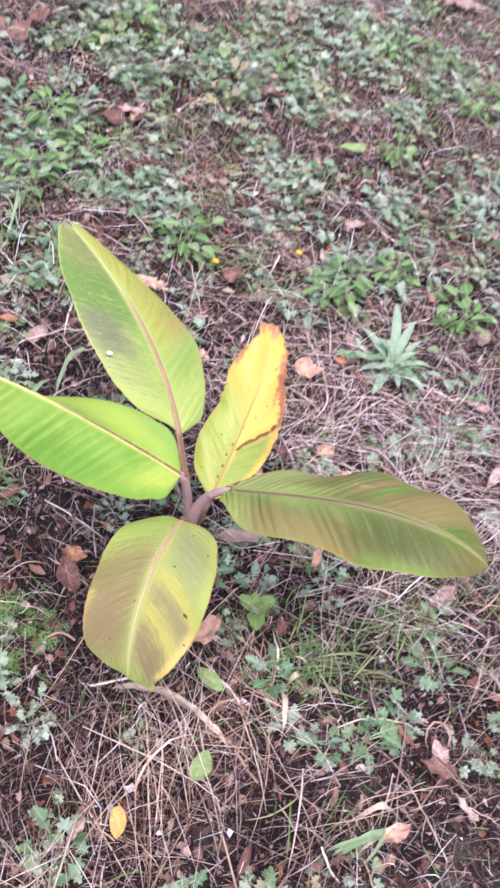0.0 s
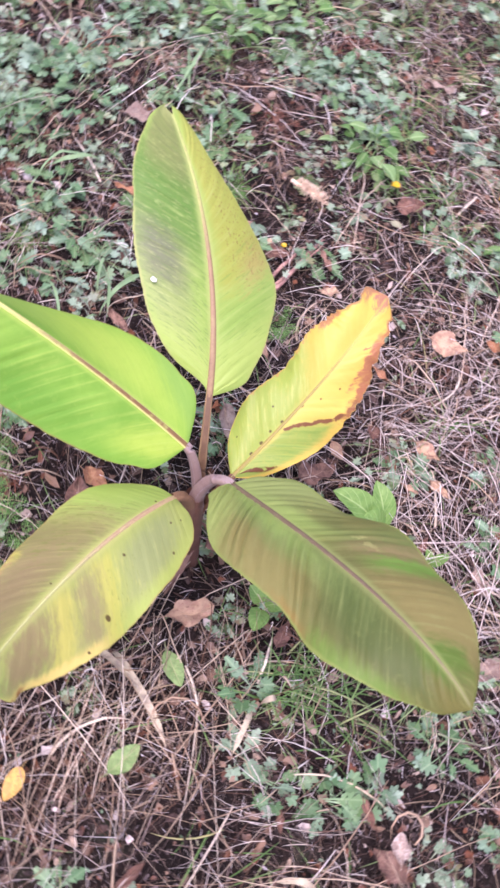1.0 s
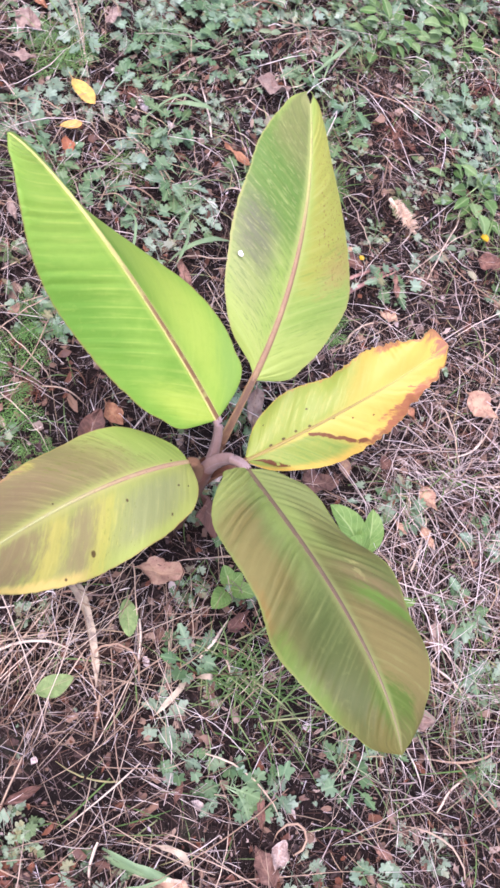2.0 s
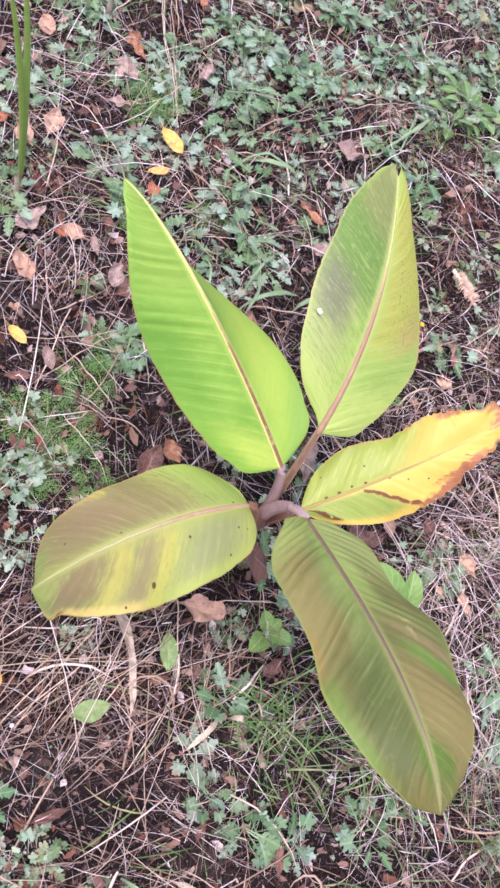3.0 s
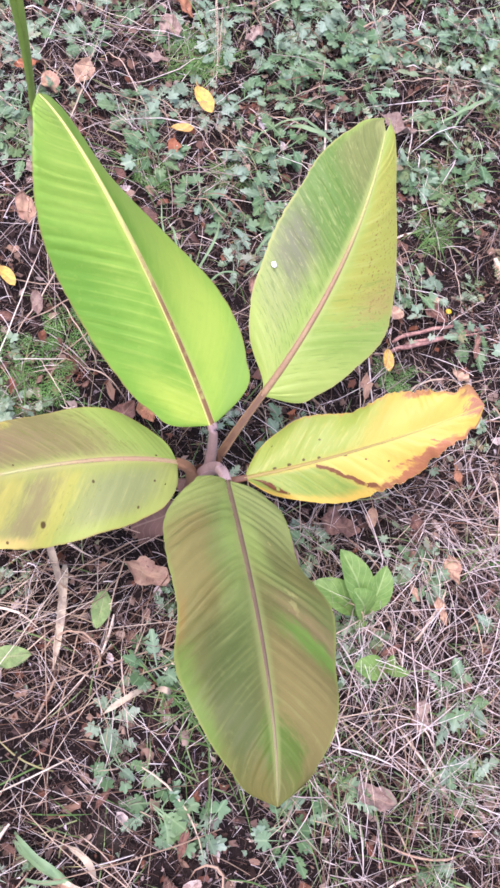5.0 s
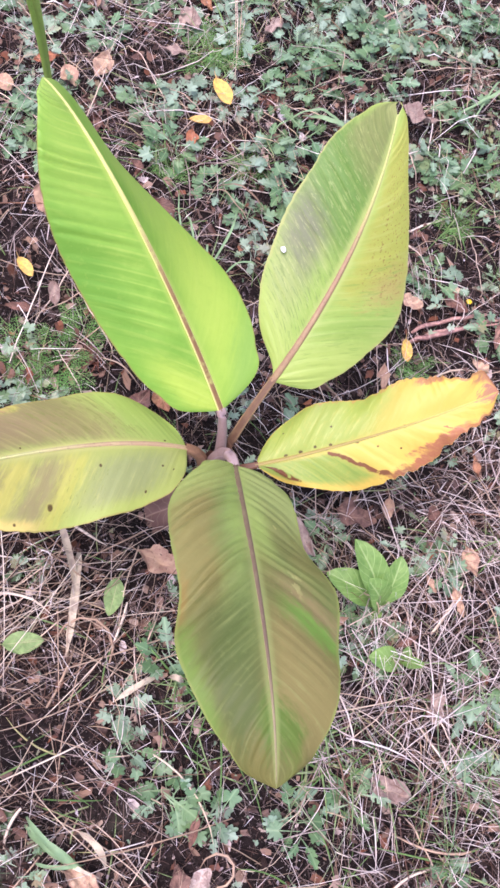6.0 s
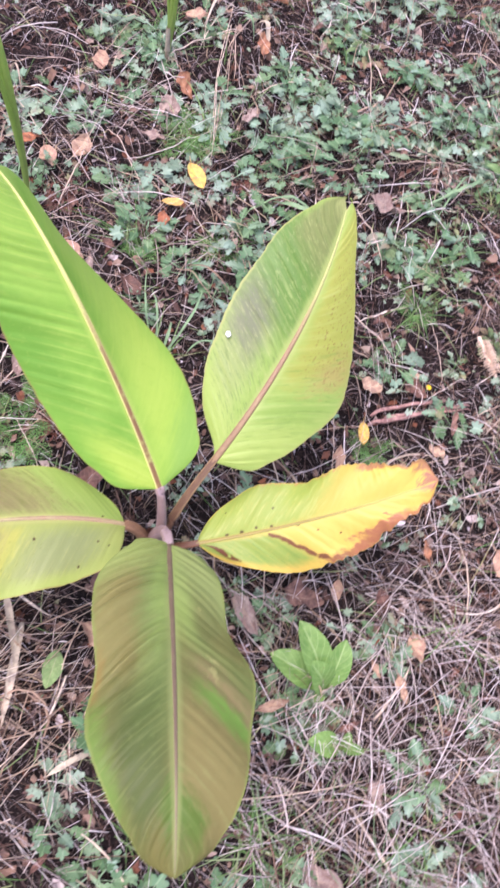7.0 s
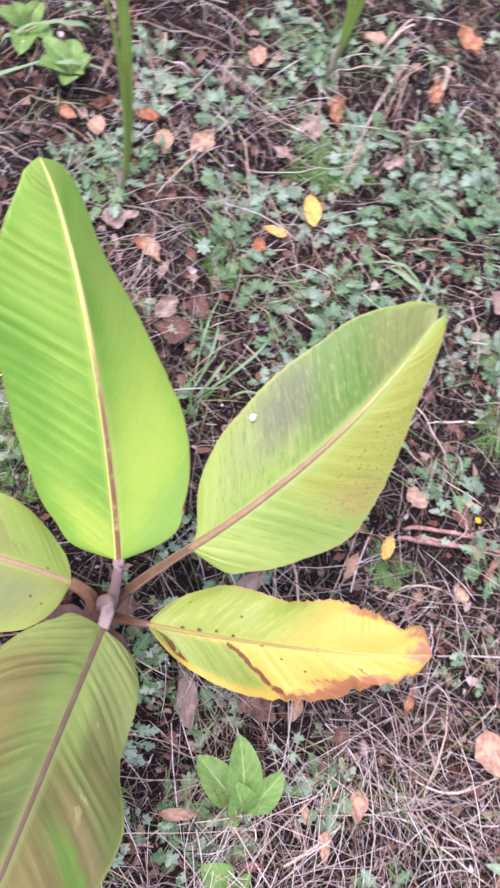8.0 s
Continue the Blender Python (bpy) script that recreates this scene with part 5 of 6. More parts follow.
# ---- dead grass, leaf bits and crumbs ----
def strand_mass(name, x, y, length, width, lift, material, label, category, droop=0.0, steep=0.0, flat=1.0, sides=3, rings=5, lean=None, curl=0.28):
    n = len(x)
    k = np.linspace(0, 1, rings)[None, :]
    turn = rng.uniform(0, 2 * np.pi, n)[:, None] if lean is None else lean[:, None]
    bend = (rng.normal(0, curl, n) * np.where(rng.uniform(0, 1, n) < 0.12, 4.5, 1.0))[:, None]
    a = turn + bend * (k - 0.5)
    step = length[:, None] / (rings - 1)
    px = np.cumsum(np.cos(a) * step, 1)
    py = np.cumsum(np.sin(a) * step, 1)
    centre = 0.5 if not steep else 0.0
    px = px - px[:, :1] - centre * (px[:, -1:] - px[:, :1]) + x[:, None]
    py = py - py[:, :1] - centre * (py[:, -1:] - py[:, :1]) + y[:, None]
    if steep:
        up = rng.uniform(0.35, 1.0, n)[:, None] * steep
        pz = lie(px, py) + length[:, None] * up * (k - droop * k ** 2)
    else:
        pz = lie(px, py) + lift[:, None] + rng.normal(0, 0.010, n)[:, None] * (k - 0.5) * 2 + rng.gamma(0.8, 0.010, n)[:, None] * 4 * k * (1 - k)
    pz = np.maximum(pz, lie(px, py) + 0.001)
    p = np.stack([px, py, pz], -1)
    tan = np.gradient(p, axis=1)
    tan /= np.linalg.norm(tan, axis=2)[..., None] + 1e-9
    side = np.stack([-tan[..., 1], tan[..., 0], 0 * tan[..., 0]], -1)
    side /= np.linalg.norm(side, axis=2)[..., None] + 1e-6
    up = np.cross(tan, side)
    w = 0.5 * width[:, None] * np.interp(k, [0, 0.15, 0.7, 1], [0.75, 1, 0.9, 0.2])
    ang = np.arange(sides) * 2 * np.pi / sides + np.pi / 2
    v = p[:, :, None, :] + w[..., None, None] * (side[:, :, None, :] * np.cos(ang)[None, None, :, None] + flat * up[:, :, None, :] * np.sin(ang)[None, None, :, None])
    o = (np.arange(n) * rings * sides)[:, None, None]
    i, j = np.arange(rings - 1)[None, :, None], np.arange(sides)[None, None, :]
    j2 = (j + 1) % sides
    q = np.stack(np.broadcast_arrays(o + i * sides + j, o + i * sides + j2, o + (i + 1) * sides + j2, o + (i + 1) * sides + j), -1).reshape(-1, 4)
    tagged(under(name, mesh_of(name, v.reshape(-1, 3), q, material), None), label, category, kind="stuff")


def combed(x, y, spread):
    """Directions of the straw: locally combed one way."""
    return 2.6 * np.sin(3.1 * x + 1.7 * y) + 2.2 * np.sin(4.3 * y - 2.3 * x + 1.0) + rng.normal(0, spread, len(x))


x, y = scatter(34000, strawy)
n = len(x)
strand_mass("dead_grass", x, y, rng.gamma(2.2, 0.020, n) + 0.012, rng.gamma(4.0, 0.00022, n) + 0.0003, rng.uniform(0.001, 0.010, n), SHADED_STRAW,
            "old grass straw close to the soil, coloured dark as if in shade", "dead grass", rings=4)
x, y = scatter(42000, lambda a, b: strawy(a, b) ** 1.4)
n = len(x)
strand_mass("dead_grass", x, y, rng.gamma(1.7, 0.026, n) + 0.012, rng.gamma(2.2, 0.00034, n) + 0.0003, rng.gamma(1.8, 0.008, n), STRAW,
            "tangled mat of dry bleached grass straw", "dead grass", lean=combed(x, y, 0.9), rings=4)
x, y = scatter(112000, lambda a, b: 0.5 + 0.5 * strawy(a, b))
n = len(x)
strand_mass("chaff", x, y, rng.gamma(2.0, 0.007, n) + 0.004, rng.uniform(0.0005, 0.0019, n), rng.gamma(1.6, 0.006, n), CHAFF,
            "short bits of broken straw all over the soil", "chaff", rings=2, flat=0.5)
x, y = scatter(11000, lambda a, b: np.clip(1.0 * bell(a, b, 0.07, 0.46, 0.11) + 0.25 * bell(a, b, 0.0, 0.30, 0.12), 0, 1))
n = len(x)
strand_mass("dead_grass", x, y, rng.uniform(0.08, 0.26, n), rng.gamma(3.0, 0.00036, n) + 0.0004, rng.uniform(0.006, 0.04, n), SHEAF,
            "thick pale sheaf of fallen dry grass stems", "dead grass", lean=rng.normal(-1.2, 0.55, n), curl=0.16)
x, y = scatter(20000, lambda a, b: np.clip(1.4 * bell(a, b, 0.29, 1.10, 0.085) + 0.4 * bell(a, b, 0.22, 1.0, 0.2) + 0.3 * bell(a, b, 0.44, 0.96, 0.14) + 0.35 * bell(a, b, 0.35, 1.27, 0.2) + 0.22 * bell(a, b, 0.0, 1.3, 0.25) + 0.5 * bell(a, b, -0.60, 0.65, 0.11) + 0.3 * bell(a, b, -0.95, 0.80, 0.13) + 0.6 * bell(a, b, 0.30, 1.0, 0.10), 0, 1))
n = len(x)
strand_mass("dead_grass", x, y, rng.uniform(0.05, 0.17, n), rng.gamma(3.0, 0.00026, n) + 0.0004, rng.uniform(0.006, 0.035, n), PALE_STRAW,
            "pale mat of fine dry grass stems", "dead grass", curl=0.4, lean=combed(x, y, 0.8))
x, y = scatter(320, strawy)
n = len(x)
strand_mass("dead_grass", x, y, rng.uniform(0.10, 0.28, n), rng.uniform(0.0008, 0.0022, n), rng.uniform(0.008, 0.030, n), SHEAF,
            "long pale dry stems lying criss-cross over the ground", "dead grass", lean=combed(x, y, 1.0), curl=0.35, rings=9, sides=4)
x, y = scatter(420, strawy)
n = len(x)
strand_mass("dead_grass", x, y, rng.uniform(0.04, 0.16, n), rng.uniform(0.002, 0.0050, n), rng.uniform(0.006, 0.022, n), SHEAF,
            "broad withered grass blades lying in the straw", "dead grass", flat=0.2, sides=4, rings=8, curl=0.7)
x, y = scatter(8000, lambda a, b: np.clip(0.20 + 0.25 * weedy(a, b) + 1.0 * bell(a, b, 0.43, 0.91, 0.10) + 0.5 * bell(a, b, 0.25, 0.68, 0.08) + 0.45 * (b > 1.5) * (0.5 + 0.5 * np.sin(11 * a + 2 * np.sin(7 * b)) * np.sin(9 * b)), 0, 1))
n = len(x)
strand_mass("grass", x, y, rng.uniform(0.03, 0.10, n), rng.uniform(0.0010, 0.0026, n), rng.uniform(0, 0.01, n), GRASS,
            "thin green grass blades among the weeds", "grass", 0.75, 0.9, 0.3, 4, 6)


x, y = scatter(3200, lambda a, b: np.clip(bell(a, b, 0.43, 0.91, 0.08), 0, 1))
n = len(x)
strand_mass("grass", x, y, rng.uniform(0.08, 0.22, n), rng.uniform(0.0009, 0.0022, n), rng.uniform(0.01, 0.045, n), PALE_GRASS,
            "long pale green grass blades lying over the straw", "grass", lean=rng.normal(0.1, 0.55, n), curl=0.5, rings=7, flat=0.4)


def tuft(cx, cy, seed):
    r = np.random.RandomState(seed)
    V, Q, first = [], [], 0
    for _ in range(16):
        ln, a, w = r.uniform(0.06, 0.15), r.uniform(0, 2 * np.pi), r.uniform(0.0015, 0.004)
        k = np.linspace(0, 1, 8)
        reach = ln * r.uniform(0.45, 0.9)
        px, py = r.normal(0, 0.012) + reach * k * math.cos(a), r.normal(0, 0.012) + reach * k * math.sin(a)
        pz = ln * 0.75 * (k - 0.75 * k ** 2) * r.uniform(0.5, 1.1)
        v, f, _u = tube(np.stack([px, py, pz], -1), 0.5 * w * np.interp(k, [0, 0.2, 1], [0.8, 1, 0.15]), 4, np.full(8, 0.35))
        V.append(v)
        Q.append(f + first)
        first += len(v)
    ob = under("grass_tuft", mesh_of("grass_tuft", np.concatenate(V), np.concatenate(Q), GRASS), None)
    ob.location = (cx, cy, float(lie(cx, cy)))
    tagged(ob, "small tuft of thin green grass blades", "grass", "grass tufts", "thing")


for i, (cx, cy) in enumerate(TUFTS + [(rng.uniform(-0.95, 0.45), rng.uniform(1.5, 2.9)) for _ in range(34)]):
    tuft(cx, cy, i)


def flake_mass(name, count, lo, hi, material, label, category, density, lift=0.012, long=1.25):
    """Torn bits: seven-cornered scraps with notched outlines, folded along a line and tilted."""
    x, y = scatter(count, density)
    n = len(x)
    s = (lo + (hi - lo) * rng.uniform(0, 1, n) ** 1.7)[:, None]
    a = np.linspace(0, 2 * np.pi, 7, endpoint=False)[None, :] + rng.uniform(-0.3, 0.3, (n, 7))
    rad = s * rng.uniform(0.35, 1.15, (n, 7))
    turn = rng.uniform(0, 6.3, n)[:, None]
    px = rad * np.cos(a) * long
    py = rad * np.sin(a) / long
    tx, ty = rng.normal(0, 0.42, (2, n, 1))
    X = x[:, None] + px * np.cos(turn) - py * np.sin(turn)
    Y = y[:, None] + px * np.sin(turn) + py * np.cos(turn)
    Z = lie(x, y)[:, None] + rng.uniform(0.002, lift, n)[:, None] + px * tx + py * ty + np.abs(py) * rng.uniform(-0.2, 1.1, (n, 1)) + s * rng.normal(0, 0.14, (n, 7))
    rimv = np.stack([X, Y, Z], -1)
    mid = rimv.mean(1, keepdims=True) + np.stack([0 * s, 0 * s, s * rng.uniform(-0.4, 0.2, (n, 1))], -1)
    v = np.concatenate([mid, rimv], 1).reshape(-1, 3)
    o = (np.arange(n) * 8)[:, None]
    j = np.arange(7)[None, :]
    t = np.stack(np.broadcast_arrays(o, o + 1 + j, o + 1 + (j + 1) % 7), -1).reshape(-1, 3)
    tagged(under(name, mesh_of(name, v, t, material, False), None), label, category, kind="stuff")


flake_mass("leaf_litter", 34000, 0.003, 0.011, FLAKES, "small rotten leaf fragments on the soil", "leaf litter", lambda a, b: 0.5 + 0 * a)
flake_mass("leaf_litter", 4200, 0.005, 0.013, SHREDS, "torn mauve and tan pieces of dead leaves", "leaf litter", lambda a, b: np.clip(0.35 + 0.25 * np.sin(9 * a + 2) * np.sin(8 * b) + 0.15 * (b > 1.4), 0, 1), 0.022)
flake_mass("seedlings", 16000, 0.002, 0.0055, HERB_MANY, "tiny green seedlings and moss bits on the soil", "seedlings", lambda a, b: np.clip(0.12 + 0.5 * weedy(a, b), 0, 1), 0.016)
flake_mass("soil_crumb", 34000, 0.0012, 0.004, CRUMBS, "grey soil crumbs and chips", "soil crumbs", lambda a, b: 0.55 + 0 * a, 0.008, 1.5)


# ---- weeds with a shape of their own ----
def simple_leaf(name, material, length, width, arch, fold=0.4, waist=1.08):
    ns, nv = 14, 7
    g, h = np.meshgrid(np.linspace(0, 1, ns), np.linspace(-1, 1, nv), indexing="ij")
    w = 0.5 * width * np.sin(np.pi * np.clip(g, 0, 1) ** waist) ** 0.6 * (0.35 + 0.65 * np.clip(g * 2.5, 0, 1)) + 0.0008
    z = arch * 4 * g * (1 - 0.75 * g) * length * 0.25 + fold * np.abs(h) * w + 0.02 * width * np.sin(14 * g + 2 * h)
    v = np.stack([g * length, w * h, z], -1).reshape(-1, 3)
    i, j = np.meshgrid(np.arange(ns - 1), np.arange(nv - 1), indexing="ij")
    q = np.stack([i * nv + j, (i + 1) * nv + j, (i + 1) * nv + j + 1, i * nv + j + 1], -1).reshape(-1, 4)
    return mesh_of(name, v, q, material, uvs=np.stack([g.ravel(), 0.5 + 0.5 * h.ravel()], -1))


def rosette(name, x, y, leaves, material, label, category):
    """leaves: rows of turn, length, width, pitch."""
    root = new(name)
    root.location = (x, y, float(lie(x, y)))
    tagged(root, label, category, kind="thing")
    for turn, length, width, pitch in leaves:
        leaf = under("leaf", simple_leaf("leaf", material, length, width, 0.8), root)
        leaf.matrix_local = pose(0, 0, 0.006, 0, -pitch, turn)


rosette("broadleaf_weed", 0.173, 0.946, [(-162, 0.125, 0.046, 24), (-131, 0.105, 0.046, 8), (150, 0.092, 0.038, 30), (-146, 0.075, 0.044, 40), (-60, 0.03, 0.016, 20)], BROAD,
        "broad-leaved weed with smooth oval green leaves", "weed")
rosette("broadleaf_weed", 0.259, 0.95, [(-109, 0.062, 0.036, 12), (60, 0.040, 0.016, 40), (150, 0.03, 0.014, 30)], BROAD, "young weed with two oval green leaves", "weed")
rosette("glaucous_weed", 0.212, 1.4, [(105, 0.15, 0.020, 22), (150, 0.11, 0.016, 14), (-100, 0.12, 0.019, 4), (39, 0.07, 0.015, 30), (-32, 0.10, 0.018, 6), (-162, 0.12, 0.017, 4),
        (-135, 0.09, 0.015, 10), (80, 0.12, 0.017, 32), (-68, 0.08, 0.016, 12), (8, 0.09, 0.015, 20), (128, 0.07, 0.014, 44), (-15, 0.05, 0.012, 48), (60, 0.10, 0.013, 12), (-118, 0.07, 0.013, 26), (172, 0.07, 0.013, 34)], GLAUCOUS,
        "rosette of long narrow grey-green leaves", "weed")
rosette("broadleaf_weed", -0.907, 0.498, [(-120, 0.070, 0.036, 20), (-61, 0.070, 0.036, 28), (131, 0.05, 0.026, 35), (-4, 0.055, 0.030, 25), (-172, 0.060, 0.034, 15), (60, 0.04, 0.02, 40)], BROAD,
        "bushy weed with oval light green leaves", "weed")
rosette("broadleaf_weed", -0.982, 0.408, [(-78, 0.06, 0.036, 30), (156, 0.055, 0.034, 25), (6, 0.085, 0.040, 15), (60, 0.065, 0.036, 20), (-130, 0.05, 0.03, 40)], BROAD, "bushy weed with oval light green leaves", "weed")
rosette("broadleaf_weed", 0.107, 0.721, [(40, 0.045, 0.026, 20), (-70, 0.05, 0.03, 15), (170, 0.04, 0.024, 25), (110, 0.035, 0.022, 30)], BROAD, "small shaded weed beside the stem", "weed")


def reed(x, y, rows, label):
    """A clump of tall upright grass blades with a dry sheath at the foot; rows of lean x, lean y, height, width, start."""
    root = new("tall_grass")
    root.location = (x, y, float(lie(x, y)))
    tagged(root, label, "grass", "tall grass", "thing")
    k = np.linspace(0, 1, 18)
    for lx, ly, tall, wide, start in rows:
        p = np.stack([lx * tall * (0.4 * k + 0.6 * k ** 2.2), ly * tall * (0.4 * k + 0.6 * k ** 2.2), start + tall * k], -1)
        v, f, uv = tube(p, 0.5 * wide * np.interp(k, [0, 0.12, 0.6, 1], [0.6, 1, 0.9, 0.1]), 6, np.full(18, 0.22), (1.0, 0.0, 0.0))
        under("blade", mesh_of("blade", v, f, REED, uvs=uv), root)
    p = np.stack([0.05 * 0.09 * k, -0.1 * 0.09 * k, 0.09 * k - 0.01], -1)
    v, f, uv = tube(p, 0.006 - 0.002 * k, 8)
    under("sheath", mesh_of("sheath", v, f, WITHERED, uvs=uv), root, "dry straw-coloured sheath")


reed(-0.717, 0.62, [(0.075, -0.12, 0.56, 0.012, 0.05), (0.025, -0.155, 0.50, 0.011, 0.06), (0.10, -0.15, 0.42, 0.010, 0.05), (0.05, -0.09, 0.30, 0.009, 0.04)], "clump of tall upright green grass blades")
reed(-1.078, 0.934, [(0.12, -0.12, 0.42, 0.012, 0.02), (0.2, -0.05, 0.36, 0.010, 0.03), (0.05, -0.2, 0.30, 0.009, 0.02)], "clump of tall upright green grass blades")


def seed_head(x, y, turn):
    """A dry bristly seed head lying on the ground."""
    r = np.random.RandomState(5)
    V, Q, first = [], [], 0
    k = np.linspace(0, 1, 4)
    for _ in range(260):
        a, q = r.uniform(0, 6.28), r.uniform(0, 1)
        d = np.array([0.35, math.cos(a), abs(math.sin(a)) * 0.8 + 0.1])
        start = np.array([(q - 0.5) * 0.07, 0.002 * math.cos(a), 0.012])
        p = start + d * (0.012 + 0.004 * r.rand()) * k[:, None]
        v, f, _u = tube(p, 0.0011 * (1 - 0.7 * k), 3)
        V.append(v)
        Q.append(f + first)
        first += len(v)
    v, f, _u = tube(np.stack([(k - 0.5) * 0.085, 0 * k, 0.011 + 0 * k], -1), 0.004 - 0.001 * k, 6)
    V.append(v)
    Q.append(f + first)
    ob = under("seed_head", mesh_of("seed_head", np.concatenate(V), np.concatenate(Q), FLUFF), None)
    ob.location, ob.rotation_euler = (x, y, float(lie(x, y)) + 0.006), (0, 0, radians(turn))
    tagged(ob, "bristly tan dry seed head lying in the grass", "seed head", kind="thing")


seed_head(-0.345, 1.393, 5)


def lump(name, x, y, size, material, label, category, seed):
    bm = bmesh.new()
    bmesh.ops.create_icosphere(bm, subdivisions=3, radius=1.0)
    for v in bm.verts:
        v.co *= 1 + 0.35 * noise.noise(v.co * 1.6 + Vector((seed, 0, 0))) + 0.12 * noise.noise(v.co * 5 + Vector((seed, 3, 0)))
        v.co = Vector((v.co.x * size[0], v.co.y * size[1], max(v.co.z, -0.4) * size[2]))
    ob = part(name, bm, material, None)
    ob.location = (x, y, float(lie(x, y)) + size[2] * 0.5)
    for f in ob.data.polygons:
        f.use_smooth = True
    tagged(ob, label, category, kind="thing")


lump("white_stone", -0.727, 1.034, (0.013, 0.009, 0.005), WHITE, "small white chip of stone among weeds", "stone", 2)


def flower(x, y, size):
    root = new("yellow_flower")
    root.location = (x, y, float(lie(x, y)) + 0.02)
    tagged(root, "tiny bright yellow flower among the weeds", "flower", "yellow flowers", "thing")
    petal = simple_leaf("petal", PETAL, size, size * 0.7, 0.5)
    for i in range(6):
        p = under("petal", petal, root)
        p.matrix_local = pose(0, 0, 0, 0, -20, 60 * i)
    k = np.linspace(0, 1, 4)
    v, f, uv = tube(np.stack([0 * k, 0 * k, -0.03 * k], -1), 0.0012 + 0 * k, 5)
    under("flower_stalk", mesh_of("flower_stalk", v, f, GRASS, uvs=uv), root)


flower(-0.235, 1.514, 0.010)
flower(-0.30, 1.262, 0.006)
flower(-0.07, 1.66, 0.010)

lump("bird_dropping", -0.231, 0.811, (0.0046, 0.0031, 0.0007), DROPPING, "small white bird dropping on a green leaf", "dropping", 3)
bpy.data.objects["bird_dropping"].location.z = 0.3945


def feathery_weed(x, y, size, seed):
    """A bright green weed with finely cut, feathery fronds."""
    r = np.random.RandomState(seed)
    root = new("feathery_weed")
    root.location = (x, y, float(lie(x, y)))
    tagged(root, "bright green weed with finely cut feathery fronds", "weed", "feathery weeds", "thing")
    for i in range(9):
        turn, rise = 6.283 * i / 9 + r.uniform(-0.4, 0.4), r.uniform(0.3, 1.0)
        ln = size * r.uniform(0.6, 1.1)
        k = np.linspace(0, 1, 15)
        px, pz = ln * k * math.cos(0.6 * rise), ln * (k - 0.6 * k ** 2) * rise
        V, T = [], []
        for j in range(2, 15):
            reach = 0.30 * ln * math.sin(math.pi * (0.15 + 0.8 * k[j]))
            for sign in (1, -1):
                for q in range(4):
                    a = radians(58) * sign + r.uniform(-0.25, 0.25)
                    s0 = reach * q / 4
                    bx, by = px[j] + s0 * math.cos(radians(58)), sign * s0 * math.sin(radians(58))
                    l2 = reach * r.uniform(0.25, 0.45)
                    a2 = a + r.choice((-0.7, 0.0, 0.7))
                    n = len(V)
                    wx, wy = -math.sin(a2) * 0.0007, math.cos(a2) * 0.0007
                    z = pz[j] + r.uniform(-0.003, 0.003)
                    V += [(bx - wx, by - wy, z), (bx + wx, by + wy, z), (bx + l2 * math.cos(a2), by + l2 * math.sin(a2), z + r.uniform(-0.004, 0.002))]
                    T.append((n, n + 1, n + 2))
        for j in range(14):
            n = len(V)
            V += [(px[j], -0.0008, pz[j]), (px[j], 0.0008, pz[j]), (px[j + 1], 0.0, pz[j + 1])]
            T.append((n, n + 1, n + 2))
        frond = under("frond", mesh_of("frond", V, T, FROND, False), root)
        frond.rotation_euler = (0, 0, turn)


for i, (fx, fy, fs) in enumerate(((-0.884, 0.971, 0.075), (-0.872, 0.93, 0.07), (-0.61, 0.945, 0.05), (-0.459, 1.292, 0.06), (-0.63, 0.80, 0.05), (-0.20, 1.13, 0.05), (-0.37, 0.60, 0.06), (-0.41, 0.66, 0.06), (-0.30, 0.55, 0.07), (-0.25, 0.49, 0.06), (-0.33, 0.50, 0.07), (-0.21, 0.56, 0.05))):
    feathery_weed(fx, fy, fs, i)


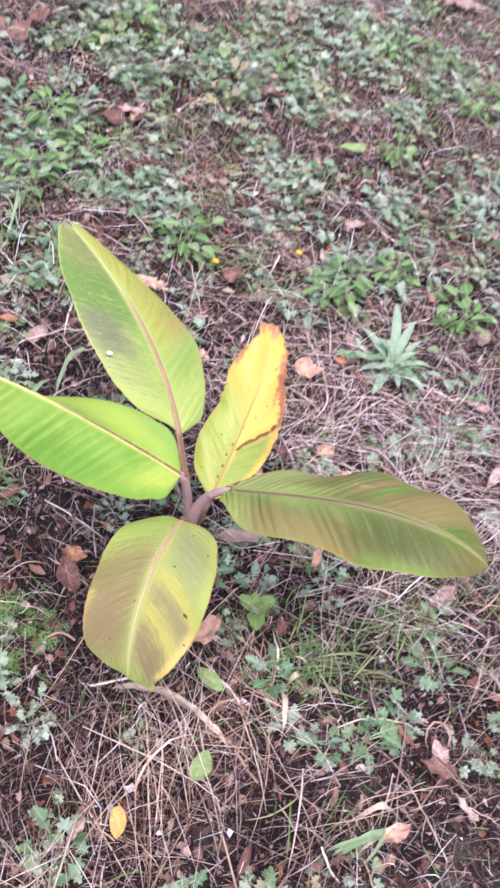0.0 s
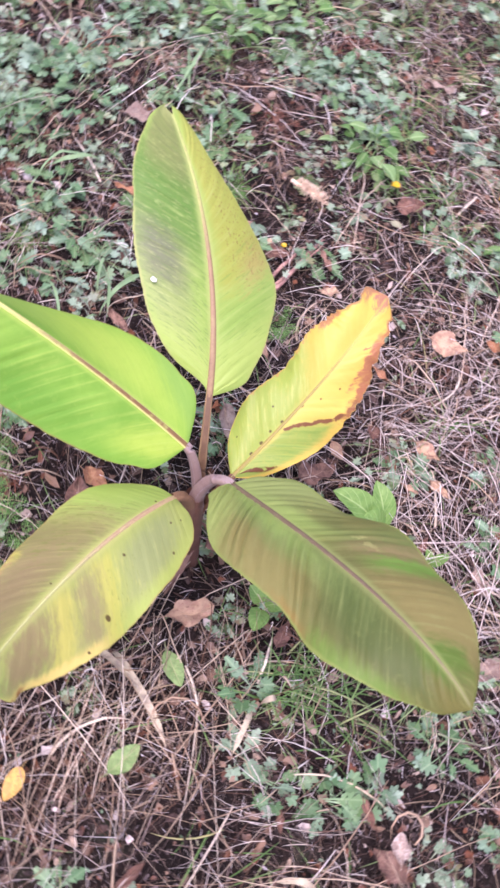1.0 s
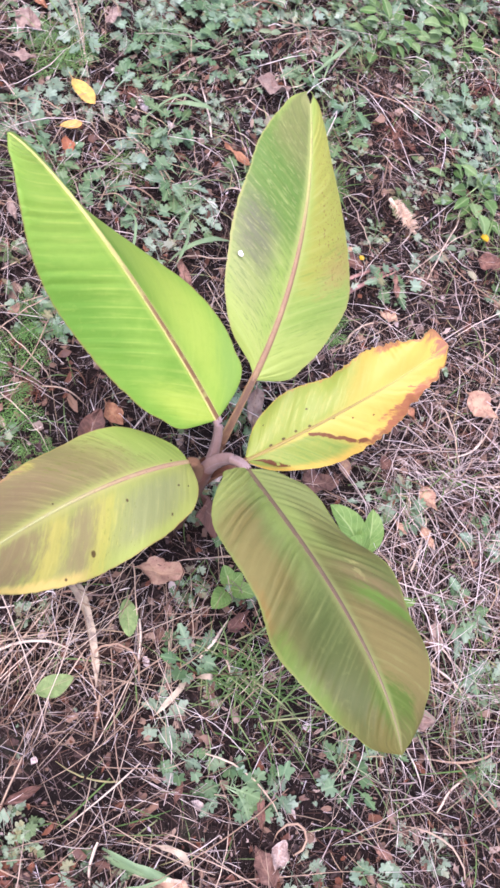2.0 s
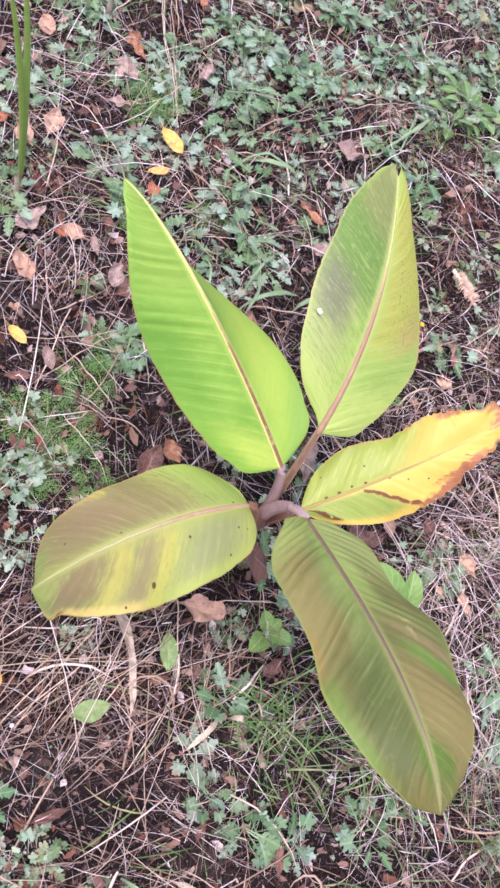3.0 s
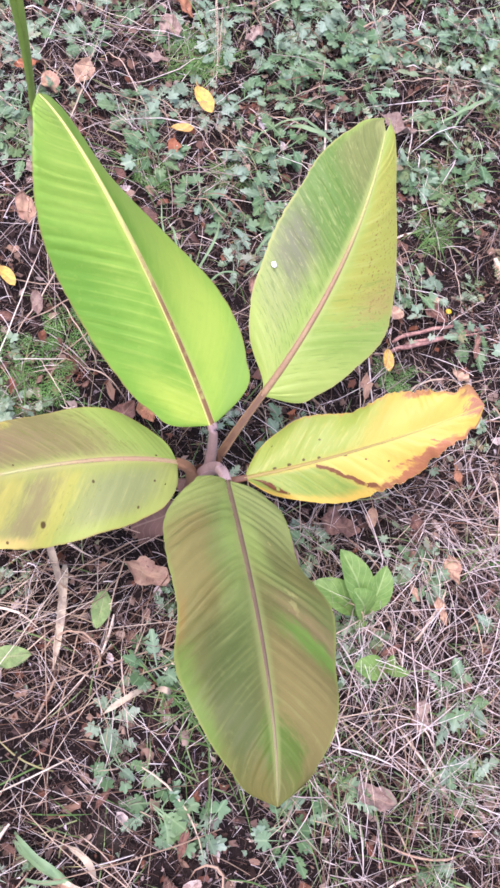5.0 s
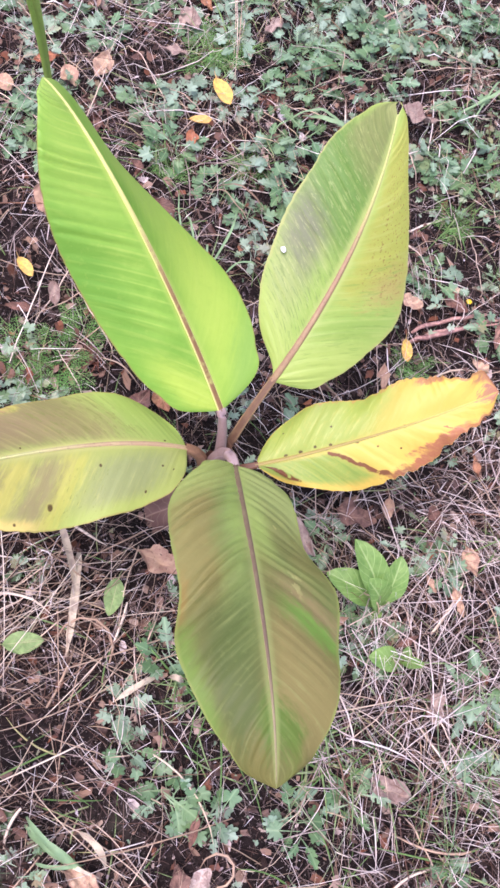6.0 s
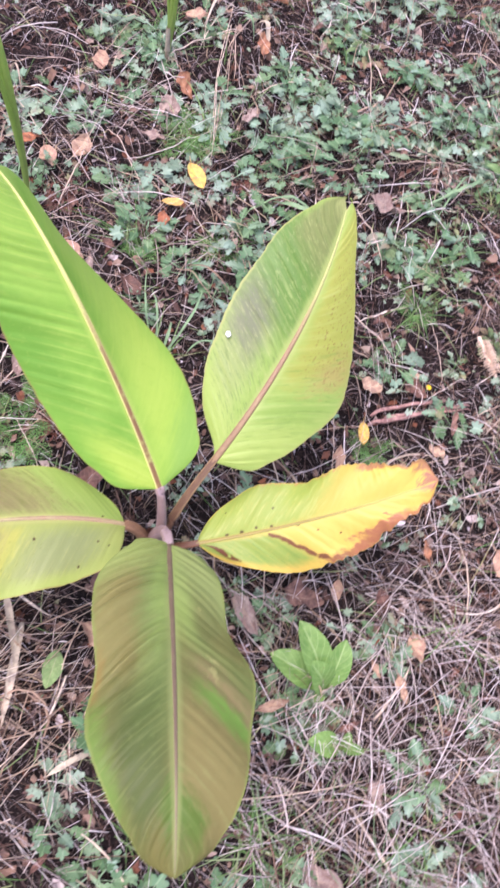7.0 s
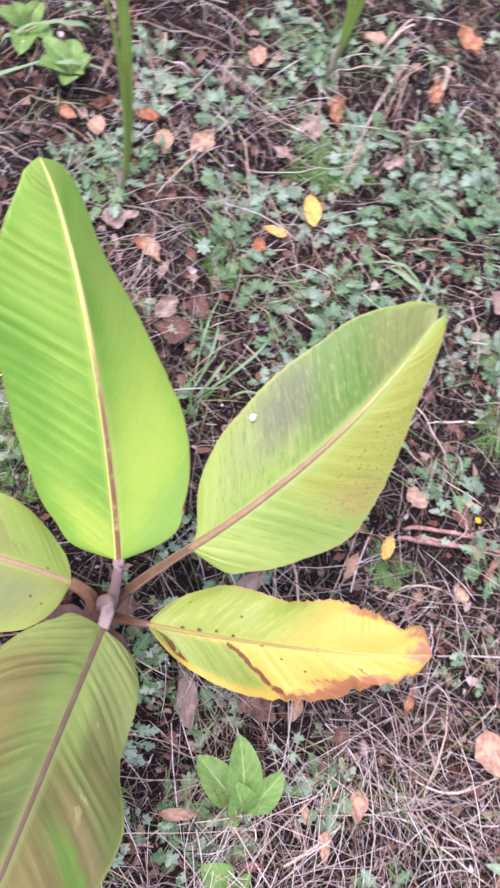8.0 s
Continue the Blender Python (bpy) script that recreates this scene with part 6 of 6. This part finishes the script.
def withered_plant(x, y, size, seed, material, label):
    """A collapsed dead weed: thin crooked stems with curled scraps of leaf."""
    r = np.random.RandomState(seed)
    root = new("withered_weed")
    root.location = (x, y, float(lie(x, y)))
    tagged(root, label, "weed", "withered weeds", "thing")
    k = np.linspace(0, 1, 9)
    for _ in range(34):
        a, ln = r.uniform(0, 6.283), size * r.uniform(0.4, 1.1)
        b = a + r.normal(0, 0.7)
        px = r.normal(0, 0.25 * size) + ln * (k * math.cos(a) * 0.6 + k ** 2 * math.cos(b) * 0.4)
        py = r.normal(0, 0.25 * size) + ln * (k * math.sin(a) * 0.6 + k ** 2 * math.sin(b) * 0.4)
        pz = np.maximum(ln * r.uniform(0.2, 0.8) * (k - 0.9 * k ** 2) + r.uniform(0.002, 0.02) + r.normal(0, 0.002, 9), 0.001)
        v, f, _u = tube(np.stack([px, py, pz], -1), r.uniform(0.0004, 0.0011) * (1.1 - 0.6 * k), 3)
        under("stem", mesh_of("stem", v, f, material), root)
    for _ in range(12):
        leaf = under("dead_leaf", LITTER_MESHES["brown"][r.randint(6)], root)
        sc = r.uniform(0.010, 0.022)
        leaf.matrix_local = Matrix.Translation((r.normal(0, 0.4 * size), r.normal(0, 0.4 * size), r.uniform(0.004, 0.022))) @ pose(0, 0, 0, r.uniform(-60, 60), r.uniform(-60, 60), r.uniform(0, 360)) @ Matrix.Scale(sc, 4)


for i, (wx, wy, ws) in enumerate(((0.025, 2.033, 0.084), (-0.531, 1.78, 0.08), (-0.752, 0.687, 0.044), (-0.733, 0.665, 0.037), (-0.5, 1.482, 0.051), (-0.313, 0.599, 0.038), (-0.753, 1.025, 0.03))):
    withered_plant(wx, wy, ws, i, RUSTY, "collapsed dead weed with reddish-brown stems and leaves")
for i, (wx, wy, ws) in enumerate(((-0.398, 1.787, 0.07), (-0.344, 1.849, 0.071), (-0.745, 1.442, 0.045), (-0.806, 1.333, 0.037), (-0.208, 1.35, 0.04))):
    withered_plant(wx, wy, ws, 40 + i, STEMS, "collapsed dead weed with bleached tan stems")
